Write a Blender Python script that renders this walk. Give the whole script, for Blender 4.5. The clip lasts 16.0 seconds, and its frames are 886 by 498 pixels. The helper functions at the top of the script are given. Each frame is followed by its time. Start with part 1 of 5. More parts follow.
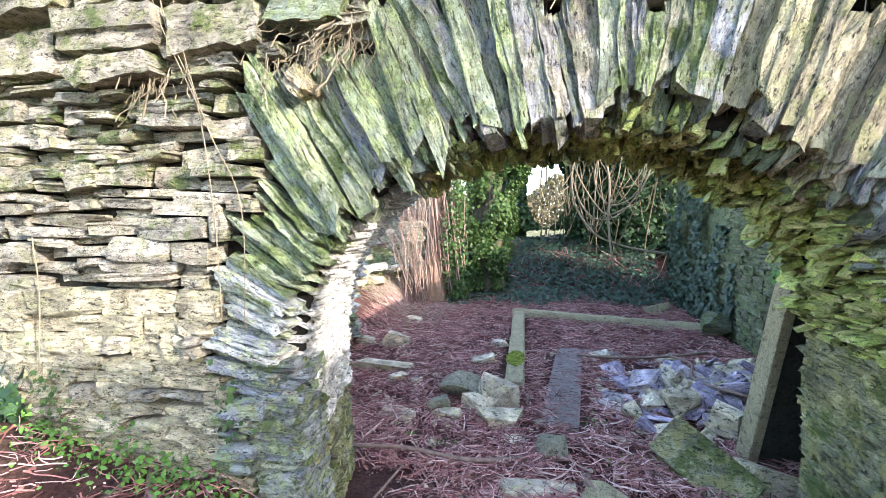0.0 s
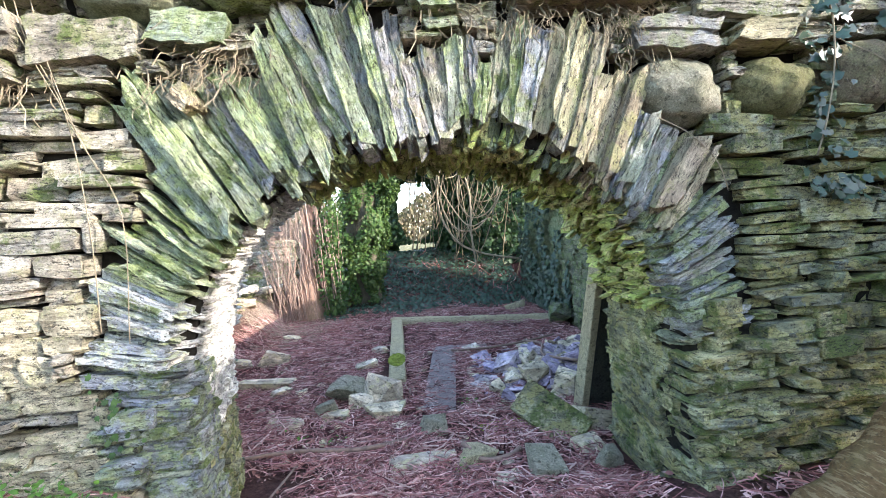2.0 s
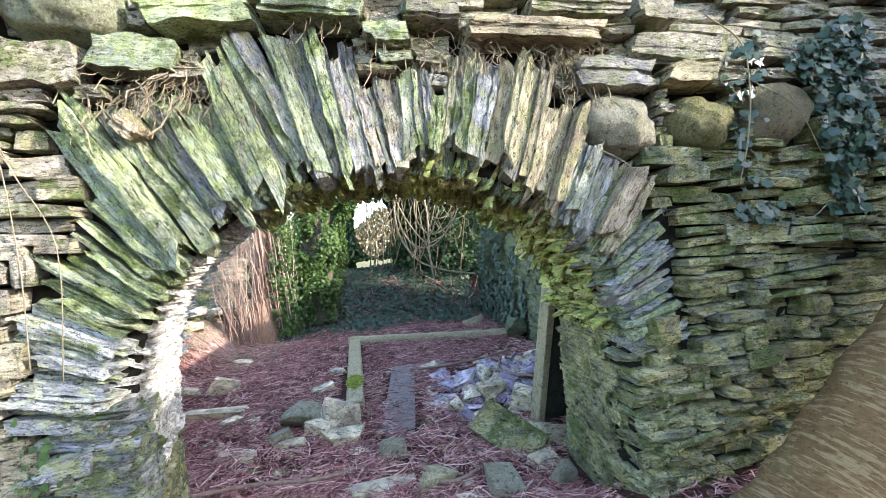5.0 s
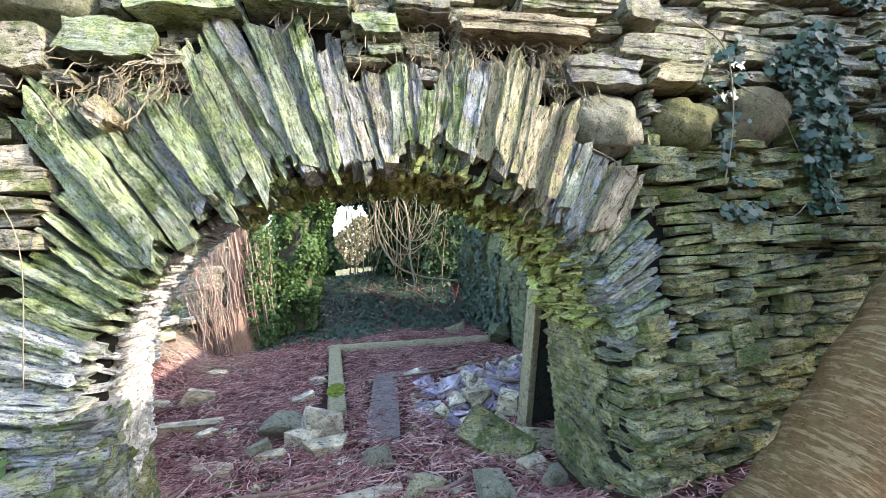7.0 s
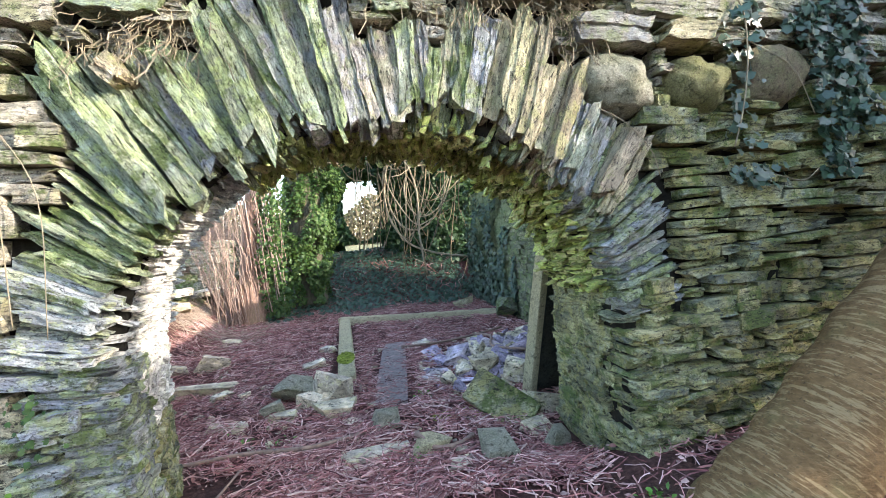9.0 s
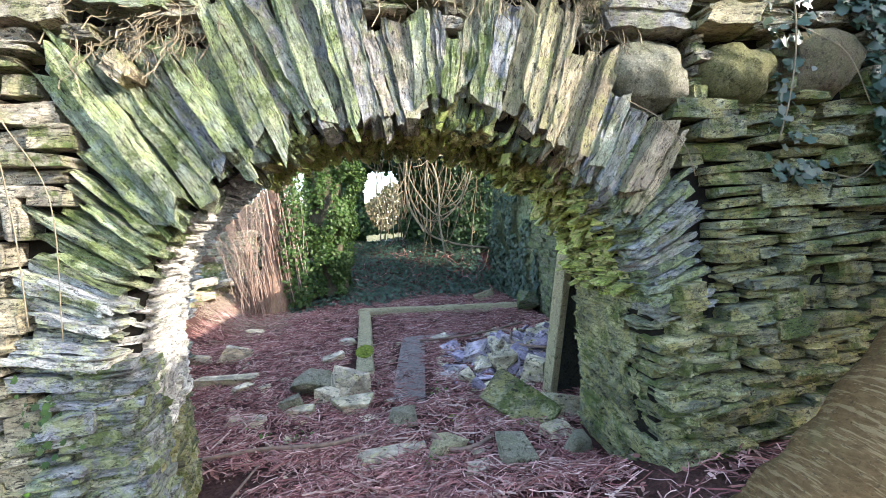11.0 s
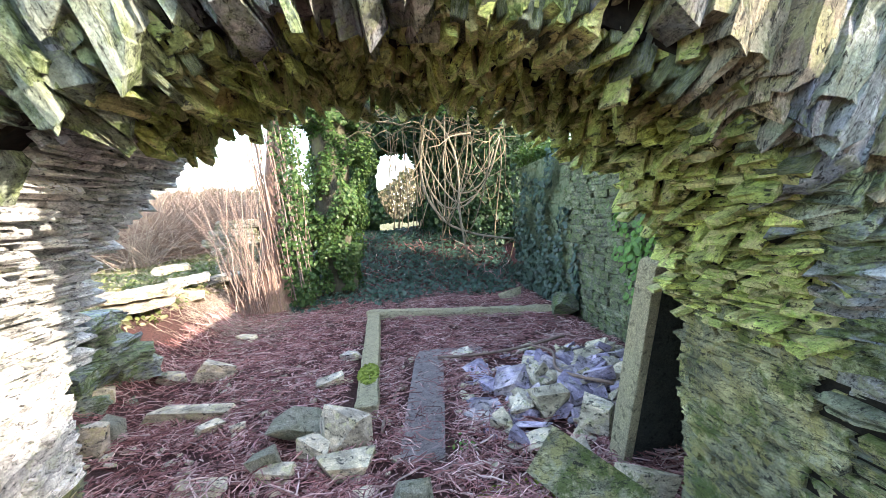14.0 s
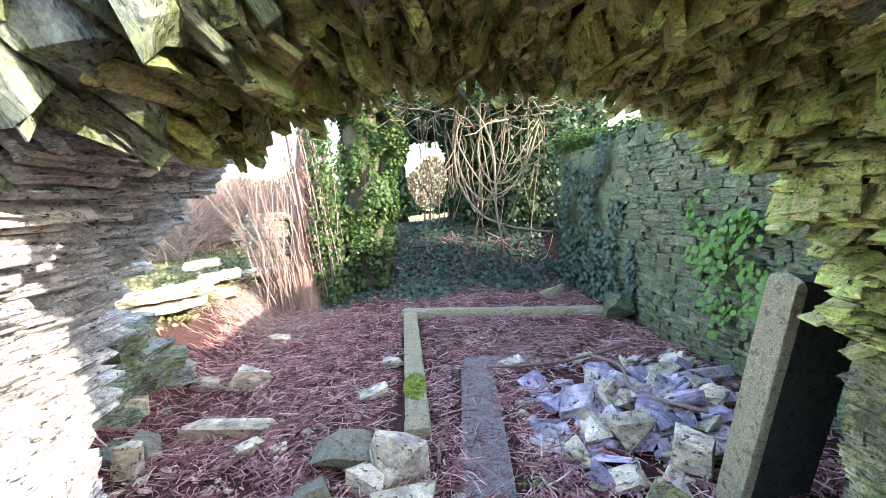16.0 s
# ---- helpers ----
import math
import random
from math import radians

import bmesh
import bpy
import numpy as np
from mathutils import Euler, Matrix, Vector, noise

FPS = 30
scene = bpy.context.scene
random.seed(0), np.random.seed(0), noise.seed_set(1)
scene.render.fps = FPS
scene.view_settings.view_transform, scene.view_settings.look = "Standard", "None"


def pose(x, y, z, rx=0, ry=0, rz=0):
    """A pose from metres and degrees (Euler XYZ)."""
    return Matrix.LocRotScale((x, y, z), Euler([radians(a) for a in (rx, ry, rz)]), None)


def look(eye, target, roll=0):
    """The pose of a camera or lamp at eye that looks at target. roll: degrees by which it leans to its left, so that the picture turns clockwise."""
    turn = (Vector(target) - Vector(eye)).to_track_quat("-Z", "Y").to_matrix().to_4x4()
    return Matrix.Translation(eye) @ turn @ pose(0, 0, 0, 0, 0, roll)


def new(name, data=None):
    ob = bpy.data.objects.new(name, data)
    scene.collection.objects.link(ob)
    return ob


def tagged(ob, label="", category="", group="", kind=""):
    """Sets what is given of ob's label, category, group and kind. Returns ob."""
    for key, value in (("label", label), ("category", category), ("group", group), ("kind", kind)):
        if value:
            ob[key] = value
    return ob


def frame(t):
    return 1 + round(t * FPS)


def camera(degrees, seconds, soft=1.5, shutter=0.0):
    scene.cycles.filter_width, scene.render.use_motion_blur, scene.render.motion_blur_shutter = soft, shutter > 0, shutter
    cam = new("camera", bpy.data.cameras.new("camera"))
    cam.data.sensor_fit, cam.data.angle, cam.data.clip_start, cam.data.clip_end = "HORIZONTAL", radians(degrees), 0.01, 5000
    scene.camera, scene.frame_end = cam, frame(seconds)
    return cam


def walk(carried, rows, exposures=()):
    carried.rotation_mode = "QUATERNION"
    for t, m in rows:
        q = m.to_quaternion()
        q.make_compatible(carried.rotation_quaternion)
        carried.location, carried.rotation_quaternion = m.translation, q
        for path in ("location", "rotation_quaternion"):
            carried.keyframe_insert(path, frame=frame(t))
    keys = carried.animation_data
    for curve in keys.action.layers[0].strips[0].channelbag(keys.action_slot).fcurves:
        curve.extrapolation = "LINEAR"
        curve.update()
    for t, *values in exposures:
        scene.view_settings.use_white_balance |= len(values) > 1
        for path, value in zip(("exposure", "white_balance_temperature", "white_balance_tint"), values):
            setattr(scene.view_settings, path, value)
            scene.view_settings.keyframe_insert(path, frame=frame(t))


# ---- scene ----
cam = camera(92.7, 16.0, soft=0.6)
PATH = [
    (0, (-0.279, -1.475, 1.467), (-0.72, 0.472, 1.344), -1.4),
    (0.5, (-0.247, -1.525, 1.447), (-0.39, 0.467, 1.345), -2.4),
    (1, (-0.221, -1.596, 1.43), (-0.244, 0.402, 1.349), -3.0),
    (1.5, (-0.266, -1.71, 1.412), (-0.187, 0.287, 1.344), -3.5),
    (2, (-0.286, -1.79, 1.385), (-0.132, 0.203, 1.324), -4.0),
    (2.5, (-0.295, -1.813, 1.385), (-0.106, 0.177, 1.326), -4.1),
    (3, (-0.285, -1.838, 1.4), (-0.067, 0.15, 1.349), -4.3),
    (3.5, (-0.269, -1.85, 1.432), (-0.019, 0.134, 1.389), -4.3),
    (4, (-0.266, -1.842, 1.44), (0.02, 0.137, 1.409), -4.4),
    (6.5, (-0.316, -1.787, 1.437), (0.121, 0.165, 1.454), -4.7),
    (7, (-0.323, -1.767, 1.395), (0.132, 0.18, 1.42), -4.7),
    (7.5, (-0.326, -1.75, 1.323), (0.134, 0.196, 1.343), -4.7),
    (8, (-0.314, -1.764, 1.294), (0.138, 0.184, 1.288), -4.7),
    (8.5, (-0.317, -1.777, 1.303), (0.115, 0.176, 1.261), -4.5),
    (9, (-0.318, -1.79, 1.31), (0.085, 0.168, 1.241), -4.5),
    (9.5, (-0.317, -1.785, 1.337), (0.062, 0.177, 1.249), -4.4),
    (10, (-0.321, -1.776, 1.356), (0.033, 0.19, 1.251), -4.4),
    (10.2, (-0.323, -1.776, 1.357), (0.017, 0.192, 1.248), -4.4),
    (12.3, (-0.119, -1.444, 1.375), (0.143, 0.535, 1.246), -4.2),
    (12.5, (-0.105, -1.392, 1.368), (0.152, 0.587, 1.233), -4.3),
    (13, (-0.109, -1.246, 1.36), (0.134, 0.733, 1.206), -4.1),
    (13.5, (-0.157, -0.998, 1.429), (0.075, 0.981, 1.261), -4.2),
    (14, (-0.19, -0.775, 1.402), (0.024, 1.206, 1.228), -4.2),
    (14.5, (-0.187, -0.578, 1.442), (0.018, 1.402, 1.252), -4.2),
    (15, (-0.25, -0.505, 1.456), (-0.062, 1.475, 1.25), -4.2),
    (15.5, (-0.338, -0.444, 1.482), (-0.167, 1.537, 1.263), -4.3),
    (16, (-0.396, -0.402, 1.492), (-0.283, 1.583, 1.268), -4.4),
]
walk(cam, [(t, look(eye, target, roll)) for t, eye, target, roll in PATH],
     [(0, 2.92, 6400, 18), (4, 2.9, 6450, 18), (10, 2.85, 6650, 16), (12.5, 2.82, 6600, 17), (14, 3.2, 6750, 18), (15, 3.2, 6800, 20), (16, 3.4, 6600, 23)])

# ---- world, sun ----
SUN_EL, SUN_AZ = radians(21), radians(116)
to_sun = Vector((math.sin(SUN_AZ) * math.cos(SUN_EL), math.cos(SUN_AZ) * math.cos(SUN_EL), math.sin(SUN_EL)))
world = bpy.data.worlds.new("sky")
scene.world = world
world.use_nodes = True
wn = world.node_tree.nodes
wn.clear()
sky = wn.new("ShaderNodeTexSky")
sky.sky_type, sky.sun_disc = "NISHITA", False
sky.sun_elevation, sky.sun_rotation = SUN_EL, SUN_AZ
bg = wn.new("ShaderNodeBackground")
bg.inputs["Strength"].default_value = 0.15
out = wn.new("ShaderNodeOutputWorld")
world.node_tree.links.new(sky.outputs[0], bg.inputs[0])
world.node_tree.links.new(bg.outputs[0], out.inputs[0])
sun_data = bpy.data.lights.new("sun", "SUN")
sun_data.energy, sun_data.angle, sun_data.color = 1.65, radians(0.6), (1.0, 0.95, 0.87)
sun = new("sun", sun_data)
sun.matrix_world = look((0, 0, 20), Vector((0, 0, 20)) - to_sun)


# ---- materials ----
class Mat:
    """A small builder for node materials."""

    def __init__(self, name, rough=0.85, spec=0.3):
        self.m = bpy.data.materials.new(name)
        self.m.use_nodes = True
        self.t = self.m.node_tree
        self.b = self.t.nodes["Principled BSDF"]
        self.b.inputs["Roughness"].default_value = rough
        self.b.inputs["Specular IOR Level"].default_value = spec

    def node(self, kind, **inputs):
        n = self.t.nodes.new(kind)
        for k, v in inputs.items():
            self.put(n.inputs[k.replace("_", " ")], v)
        return n

    def put(self, socket, v):
        if isinstance(v, bpy.types.NodeSocket):
            self.t.links.new(v, socket)
        elif isinstance(v, tuple) and len(v) == 3 and socket.type == "RGBA":
            socket.default_value = (*v, 1)
        else:
            socket.default_value = v

    def coords(self, kind, scale, vary=True):
        if kind == "pos":
            src = self.node("ShaderNodeNewGeometry").outputs["Position"]
        else:
            src = self.node("ShaderNodeTexCoord").outputs["Object"]
        mp = self.node("ShaderNodeMapping", Vector=src, Scale=scale)
        if not vary:
            return mp.outputs[0]
        rnd = self.node("ShaderNodeObjectInfo").outputs["Random"]
        mul = self.node("ShaderNodeMath", Value=rnd)
        mul.operation = "MULTIPLY"
        mul.inputs[1].default_value = 37.0
        add = self.node("ShaderNodeVectorMath")
        self.put(add.inputs[0], mp.outputs[0])
        self.put(add.inputs[1], mul.outputs[0])
        return add.outputs[0]

    def noise(self, vec, scale, detail=5.0, rough=0.6):
        return self.node("ShaderNodeTexNoise", Vector=vec, Scale=scale, Detail=detail, Roughness=rough).outputs["Fac"]

    def ramp(self, fac, *stops):
        n = self.node("ShaderNodeValToRGB", Fac=fac)
        e = n.color_ramp.elements
        for i, (p, c) in enumerate(stops):
            el = e[i] if i < 2 else e.new(p)
            el.position = p
            el.color = (*c, 1) if isinstance(c, tuple) else (c, c, c, 1)
        return n.outputs["Color"]

    def mix(self, fac, a, b, mode="MIX"):
        n = self.node("ShaderNodeMix")
        n.data_type, n.blend_type = "RGBA", mode
        self.put(n.inputs["Factor"], fac)
        self.put(n.inputs["A"], a)
        self.put(n.inputs["B"], b)
        return n.outputs["Result"]

    def bump(self, height, strength, dist, prev=None):
        n = self.node("ShaderNodeBump", Height=height, Strength=strength, Distance=dist)
        if prev is not None:
            self.put(n.inputs["Normal"], prev)
        return n.outputs["Normal"]

    def done(self, color, normal=None, rough=None):
        self.put(self.b.inputs["Base Color"], color)
        if normal is not None:
            self.put(self.b.inputs["Normal"], normal)
        if rough is not None:
            self.put(self.b.inputs["Roughness"], rough)
        return self.m


def stone_material(name, tones, lichen, lichen_amount, moss=0.0, kind="pos", stretch=(7, 7, 22), island=False, relief=1.0, crack=0.75):
    """Foliated stone: tones vary within and between pieces, with flaked terraces, lichen blooms, moss and open splits."""
    k = Mat(name, 0.9, 0.2)
    v = k.coords(kind, (1, 1, 1))
    warp = k.node("ShaderNodeTexNoise", Vector=v, Scale=9.0, Detail=4.0, Roughness=0.6).outputs["Color"]
    pushed = k.node("ShaderNodeVectorMath")
    pushed.operation = "MULTIPLY_ADD"
    k.put(pushed.inputs[0], warp)
    pushed.inputs[1].default_value = (0.9, 0.9, 0.9)
    k.put(pushed.inputs[2], k.coords(kind, stretch))
    bed = pushed.outputs[0]
    layers = k.noise(bed, 2.2, 9, 0.72)
    flat = k.noise(bed, 0.85, 5, 0.58)
    flakes = k.ramp(flat, (0.36, 0.0), (0.375, 0.28), (0.445, 0.30), (0.455, 0.5), (0.515, 0.52), (0.525, 0.74), (0.60, 0.76), (0.61, 1.0))
    if island:
        pick = k.node("ShaderNodeNewGeometry").outputs["Random Per Island"]
    else:
        pick = k.node("ShaderNodeObjectInfo").outputs["Random"]
    n = len(tones)
    base = k.ramp(pick, *[(i / (n - 1), c) for i, c in enumerate(tones)])
    veins = k.ramp(k.noise(v, 5.5, 4, 0.55), *[(0.3 + 0.4 * i / (n - 1), c) for i, c in enumerate(tones)])
    base = k.mix(0.5, base, veins)
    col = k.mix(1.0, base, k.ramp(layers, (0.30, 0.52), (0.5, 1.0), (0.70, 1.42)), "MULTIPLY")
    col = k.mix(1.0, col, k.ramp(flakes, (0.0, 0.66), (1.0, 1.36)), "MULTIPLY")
    wide = k.noise(v, 3.2, 6, 0.62)
    col = k.mix(1.0, col, k.ramp(wide, (0.32, 0.50), (0.5, 1.0), (0.68, 1.50)), "MULTIPLY")
    blot = k.noise(v, 11.0, 8, 0.72)
    col = k.mix(k.ramp(blot, (0.60 - 0.2 * lichen_amount, 0.0), (0.65 - 0.2 * lichen_amount, 0.65)), col, lichen)
    if moss > 0:
        mo = k.noise(k.coords(kind, (1.3, 1.3, 1.3)), 4.0, 9, 0.78)
        col = k.mix(k.ramp(mo, (0.61 - 0.25 * moss, 0.0), (0.68 - 0.22 * moss, 0.85)), col, (0.085, 0.125, 0.028))
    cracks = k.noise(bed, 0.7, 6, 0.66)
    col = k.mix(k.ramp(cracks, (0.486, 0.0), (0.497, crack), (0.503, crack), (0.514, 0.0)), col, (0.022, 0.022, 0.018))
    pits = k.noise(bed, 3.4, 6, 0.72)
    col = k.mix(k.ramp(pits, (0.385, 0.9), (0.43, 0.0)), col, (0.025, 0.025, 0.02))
    grain = k.noise(v, 150.0, 3, 0.75)
    col = k.mix(1.0, col, k.ramp(grain, (0.34, 0.72), (0.66, 1.28)), "MULTIPLY")
    nor = k.bump(flakes, 0.9 * relief, 0.022)
    nor = k.bump(layers, 0.9 * relief, 0.016, nor)
    nor = k.bump(pits, 0.7 * relief, 0.008, nor)
    nor = k.bump(cracks, 0.6 * relief, 0.02, nor)
    return k.done(col, nor)


LEFT_TONES = ((0.296, 0.253, 0.184), (0.369, 0.338, 0.252), (0.246, 0.241, 0.207), (0.418, 0.374, 0.264), (0.332, 0.301, 0.240))
RIGHT_TONES = ((0.230, 0.227, 0.115), (0.351, 0.330, 0.160), (0.135, 0.158, 0.135), (0.270, 0.275, 0.154), (0.392, 0.358, 0.192), (0.176, 0.207, 0.103))
ARCH_TONES = ((0.188, 0.228, 0.198), (0.337, 0.337, 0.297), (0.188, 0.218, 0.257), (0.396, 0.347, 0.267), (0.238, 0.277, 0.168), (0.416, 0.416, 0.376), (0.218, 0.238, 0.238))
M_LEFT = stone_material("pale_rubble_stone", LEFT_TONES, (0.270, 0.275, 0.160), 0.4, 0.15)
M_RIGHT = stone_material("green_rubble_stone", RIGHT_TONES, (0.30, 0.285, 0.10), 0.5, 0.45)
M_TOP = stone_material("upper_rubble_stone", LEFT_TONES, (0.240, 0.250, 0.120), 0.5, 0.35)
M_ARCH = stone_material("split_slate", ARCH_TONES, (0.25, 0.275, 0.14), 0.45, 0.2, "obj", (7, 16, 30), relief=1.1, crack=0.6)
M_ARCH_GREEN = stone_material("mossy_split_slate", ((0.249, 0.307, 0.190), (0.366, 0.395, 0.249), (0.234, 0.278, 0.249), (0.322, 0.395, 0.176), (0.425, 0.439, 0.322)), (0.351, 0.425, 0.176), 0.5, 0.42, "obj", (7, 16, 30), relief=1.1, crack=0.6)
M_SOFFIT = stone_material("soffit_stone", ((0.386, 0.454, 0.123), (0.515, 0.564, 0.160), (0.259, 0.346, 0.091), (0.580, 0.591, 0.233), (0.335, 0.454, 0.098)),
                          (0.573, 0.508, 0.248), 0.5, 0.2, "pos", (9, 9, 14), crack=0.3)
# limewash with sunlight put into its colour, for the left reveal's bright patch
M_LIME_SUNLIT = stone_material("sunlit_limewash_stone", ((0.60, 0.58, 0.51), (0.68, 0.66, 0.60), (0.52, 0.51, 0.44), (0.64, 0.62, 0.55)), (0.50, 0.51, 0.36), 0.3, 0.03, "pos", (8, 8, 26), crack=0.5)
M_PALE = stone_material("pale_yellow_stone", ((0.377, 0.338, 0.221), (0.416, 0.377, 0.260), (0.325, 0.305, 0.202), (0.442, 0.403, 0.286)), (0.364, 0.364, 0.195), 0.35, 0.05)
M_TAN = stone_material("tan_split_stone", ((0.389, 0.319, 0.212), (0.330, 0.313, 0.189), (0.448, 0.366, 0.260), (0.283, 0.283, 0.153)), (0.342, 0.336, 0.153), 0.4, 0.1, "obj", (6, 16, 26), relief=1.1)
# greenish slate, its tones darkened to stand in for shade by the left jamb
M_JAMB = stone_material("shade_dark_jamb_slate", ((0.203, 0.243, 0.189), (0.257, 0.270, 0.243), (0.176, 0.203, 0.243), (0.270, 0.311, 0.176), (0.230, 0.257, 0.257)), (0.297, 0.365, 0.162), 0.5, 0.4)
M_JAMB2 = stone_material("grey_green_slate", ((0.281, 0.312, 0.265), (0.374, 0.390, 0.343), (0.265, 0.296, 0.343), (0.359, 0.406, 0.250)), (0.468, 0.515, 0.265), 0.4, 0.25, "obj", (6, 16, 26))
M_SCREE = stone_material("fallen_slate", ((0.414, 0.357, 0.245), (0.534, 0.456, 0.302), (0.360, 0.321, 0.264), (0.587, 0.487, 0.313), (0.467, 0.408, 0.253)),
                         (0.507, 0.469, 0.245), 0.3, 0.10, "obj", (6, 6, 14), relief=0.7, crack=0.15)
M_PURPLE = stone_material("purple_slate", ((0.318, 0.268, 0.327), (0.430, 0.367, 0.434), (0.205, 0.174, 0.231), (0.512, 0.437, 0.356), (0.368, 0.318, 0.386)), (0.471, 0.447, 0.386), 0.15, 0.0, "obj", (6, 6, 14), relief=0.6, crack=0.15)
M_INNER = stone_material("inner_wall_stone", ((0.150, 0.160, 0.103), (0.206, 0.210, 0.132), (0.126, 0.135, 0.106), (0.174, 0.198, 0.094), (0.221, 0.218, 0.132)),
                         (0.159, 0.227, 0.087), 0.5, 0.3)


def boulder_material(name, base, speck):
    k = Mat(name, 0.9, 0.2)
    v = k.coords("obj", (1, 1, 1))
    col = k.mix(k.ramp(k.noise(v, 9, 6, 0.7), (0.35, 0.0), (0.7, 1.0)), base, speck)
    col = k.mix(k.ramp(k.noise(v, 70, 3, 0.7), (0.54, 0.0), (0.68, 0.5)), col, tuple(1.35 * q for q in speck))
    col = k.mix(k.ramp(k.noise(v, 26, 6, 0.8), (0.38, 0.75), (0.47, 0.0)), col, tuple(0.3 * q for q in base))
    col = k.mix(1.0, col, k.ramp(k.noise(v, 150, 3, 0.8), (0.33, 0.6), (0.67, 1.4)), "MULTIPLY")
    nor = k.bump(k.noise(v, 60, 6, 0.85), 1.0, 0.025)
    nor = k.bump(k.noise(v, 12, 6, 0.75), 1.0, 0.06, nor)
    return k.done(col, nor)


M_BOULDER = boulder_material("lichen_boulder", (0.300, 0.300, 0.188), (0.475, 0.450, 0.338))
M_BOULDER_OLIVE = boulder_material("olive_boulder", (0.19, 0.19, 0.07), (0.27, 0.255, 0.13))
M_BOULDER_TAN = boulder_material("tan_boulder", (0.27, 0.21, 0.14), (0.22, 0.22, 0.11))
M_GREEN_BOULDER = boulder_material("pale_green_boulder", (0.27, 0.30, 0.17), (0.36, 0.37, 0.26))
M_CONCRETE = boulder_material("weathered_concrete", (0.501, 0.440, 0.273), (0.623, 0.560, 0.323))


def mortar_material(name, a, b):
    k = Mat(name, 0.95, 0.1)
    v = k.coords("pos", (1, 1, 1), False)
    col = k.mix(k.ramp(k.noise(v, 14, 7, 0.75), (0.35, 0.0), (0.65, 1.0)), a, b)
    nor = k.bump(k.noise(v, 50, 6, 0.75), 0.9, 0.02)
    return k.done(col, nor)


# wall core near black: the colour deepens the shade between the stones
M_SHADE_CORE = mortar_material("shade_black_mortar", (0.008, 0.0075, 0.006), (0.03, 0.027, 0.02))
M_EARTH = mortar_material("dark_lime_mortar", (0.05, 0.05, 0.04), (0.13, 0.125, 0.095))
M_ALGAE = mortar_material("algae_stained_render", (0.103, 0.157, 0.072), (0.276, 0.290, 0.176))


def ground_material():
    k = Mat("leaf_mould", 0.95, 0.1)
    v = k.coords("pos", (1, 1, 1), False)
    big = k.noise(v, 1.1, 5, 0.6)
    fine = k.noise(v, 42, 6, 0.8)
    mould = k.mix(k.ramp(fine, (0.3, 0.0), (0.7, 1.0)), (0.02, 0.010, 0.009), (0.17, 0.078, 0.066))
    soil = k.mix(k.ramp(fine, (0.3, 0.0), (0.7, 1.0)), (0.04, 0.028, 0.022), (0.19, 0.125, 0.095))
    col = k.mix(k.ramp(big, (0.45, 0.0), (0.65, 0.7)), mould, soil)
    # dry grass beyond the ruin
    sep = k.node("ShaderNodeSeparateXYZ", Vector=k.node("ShaderNodeNewGeometry").outputs["Position"])
    left = k.node("ShaderNodeMapRange", Value=sep.outputs["X"])
    for s, x in zip(("From Min", "From Max", "To Min", "To Max"), (-3.0, -4.2, 0.0, 1.0)):
        left.inputs[s].default_value = x
    far = k.node("ShaderNodeMapRange", Value=sep.outputs["Y"])
    for s, x in zip(("From Min", "From Max", "To Min", "To Max"), (9.5, 11.0, 0.0, 1.0)):
        far.inputs[s].default_value = x
    both = k.node("ShaderNodeMath")
    both.operation = "MAXIMUM"
    k.put(both.inputs[0], left.outputs[0])
    k.put(both.inputs[1], far.outputs[0])
    grass = k.mix(k.ramp(k.noise(v, 3, 6, 0.7), (0.4, 0.0), (0.6, 1.0)), (0.12, 0.14, 0.045), (0.34, 0.29, 0.17))
    col = k.mix(both.outputs[0], col, grass)
    nor = k.bump(fine, 1.0, 0.03)
    return k.done(col, nor)


M_GROUND = ground_material()


def island_material(name, tones, rough=0.8, spec=0.2, coat=0.0, through_light=0.0):
    """Many small pieces in one mesh; each one takes a tone of its own."""
    k = Mat(name, rough, spec)
    r = k.node("ShaderNodeNewGeometry").outputs["Random Per Island"]
    n = len(tones)
    col = k.ramp(r, *[(i / (n - 1), c) for i, c in enumerate(tones)])
    v = k.coords("pos", (1, 1, 1), False)
    col = k.mix(1.0, col, k.ramp(k.noise(v, 30, 4, 0.6), (0.3, 0.65), (0.7, 1.3)), "MULTIPLY")
    if through_light:
        k.b.inputs["Transmission Weight"].default_value = 0.0
        tr = k.node("ShaderNodeBsdfTranslucent", Color=col)
        ms = k.node("ShaderNodeMixShader", Fac=through_light)
        k.t.links.new(k.b.outputs[0], ms.inputs[1])
        k.t.links.new(tr.outputs[0], ms.inputs[2])
        k.t.links.new(ms.outputs[0], k.t.nodes["Material Output"].inputs[0])
    return k.done(col)


M_TWIG = island_material("dead_stalks", ((0.169, 0.056, 0.055), (0.563, 0.270, 0.248), (0.099, 0.035, 0.034), (0.845, 0.582, 0.511), (0.282, 0.108, 0.097), (0.141, 0.054, 0.049), (0.450, 0.203, 0.179), (0.070, 0.029, 0.028), (0.704, 0.433, 0.386)))
M_STRAW = island_material("pale_straw", ((0.34, 0.26, 0.19), (0.44, 0.35, 0.26), (0.26, 0.19, 0.14), (0.50, 0.42, 0.32)))
M_LITTER = island_material("dead_leaves", ((0.162, 0.061, 0.054), (0.486, 0.257, 0.203), (0.270, 0.121, 0.101), (0.675, 0.486, 0.405), (0.108, 0.043, 0.041)), through_light=0.15)
M_VINE = island_material("bare_vine", ((0.20, 0.165, 0.10), (0.14, 0.12, 0.075), (0.28, 0.235, 0.155), (0.10, 0.08, 0.05)))
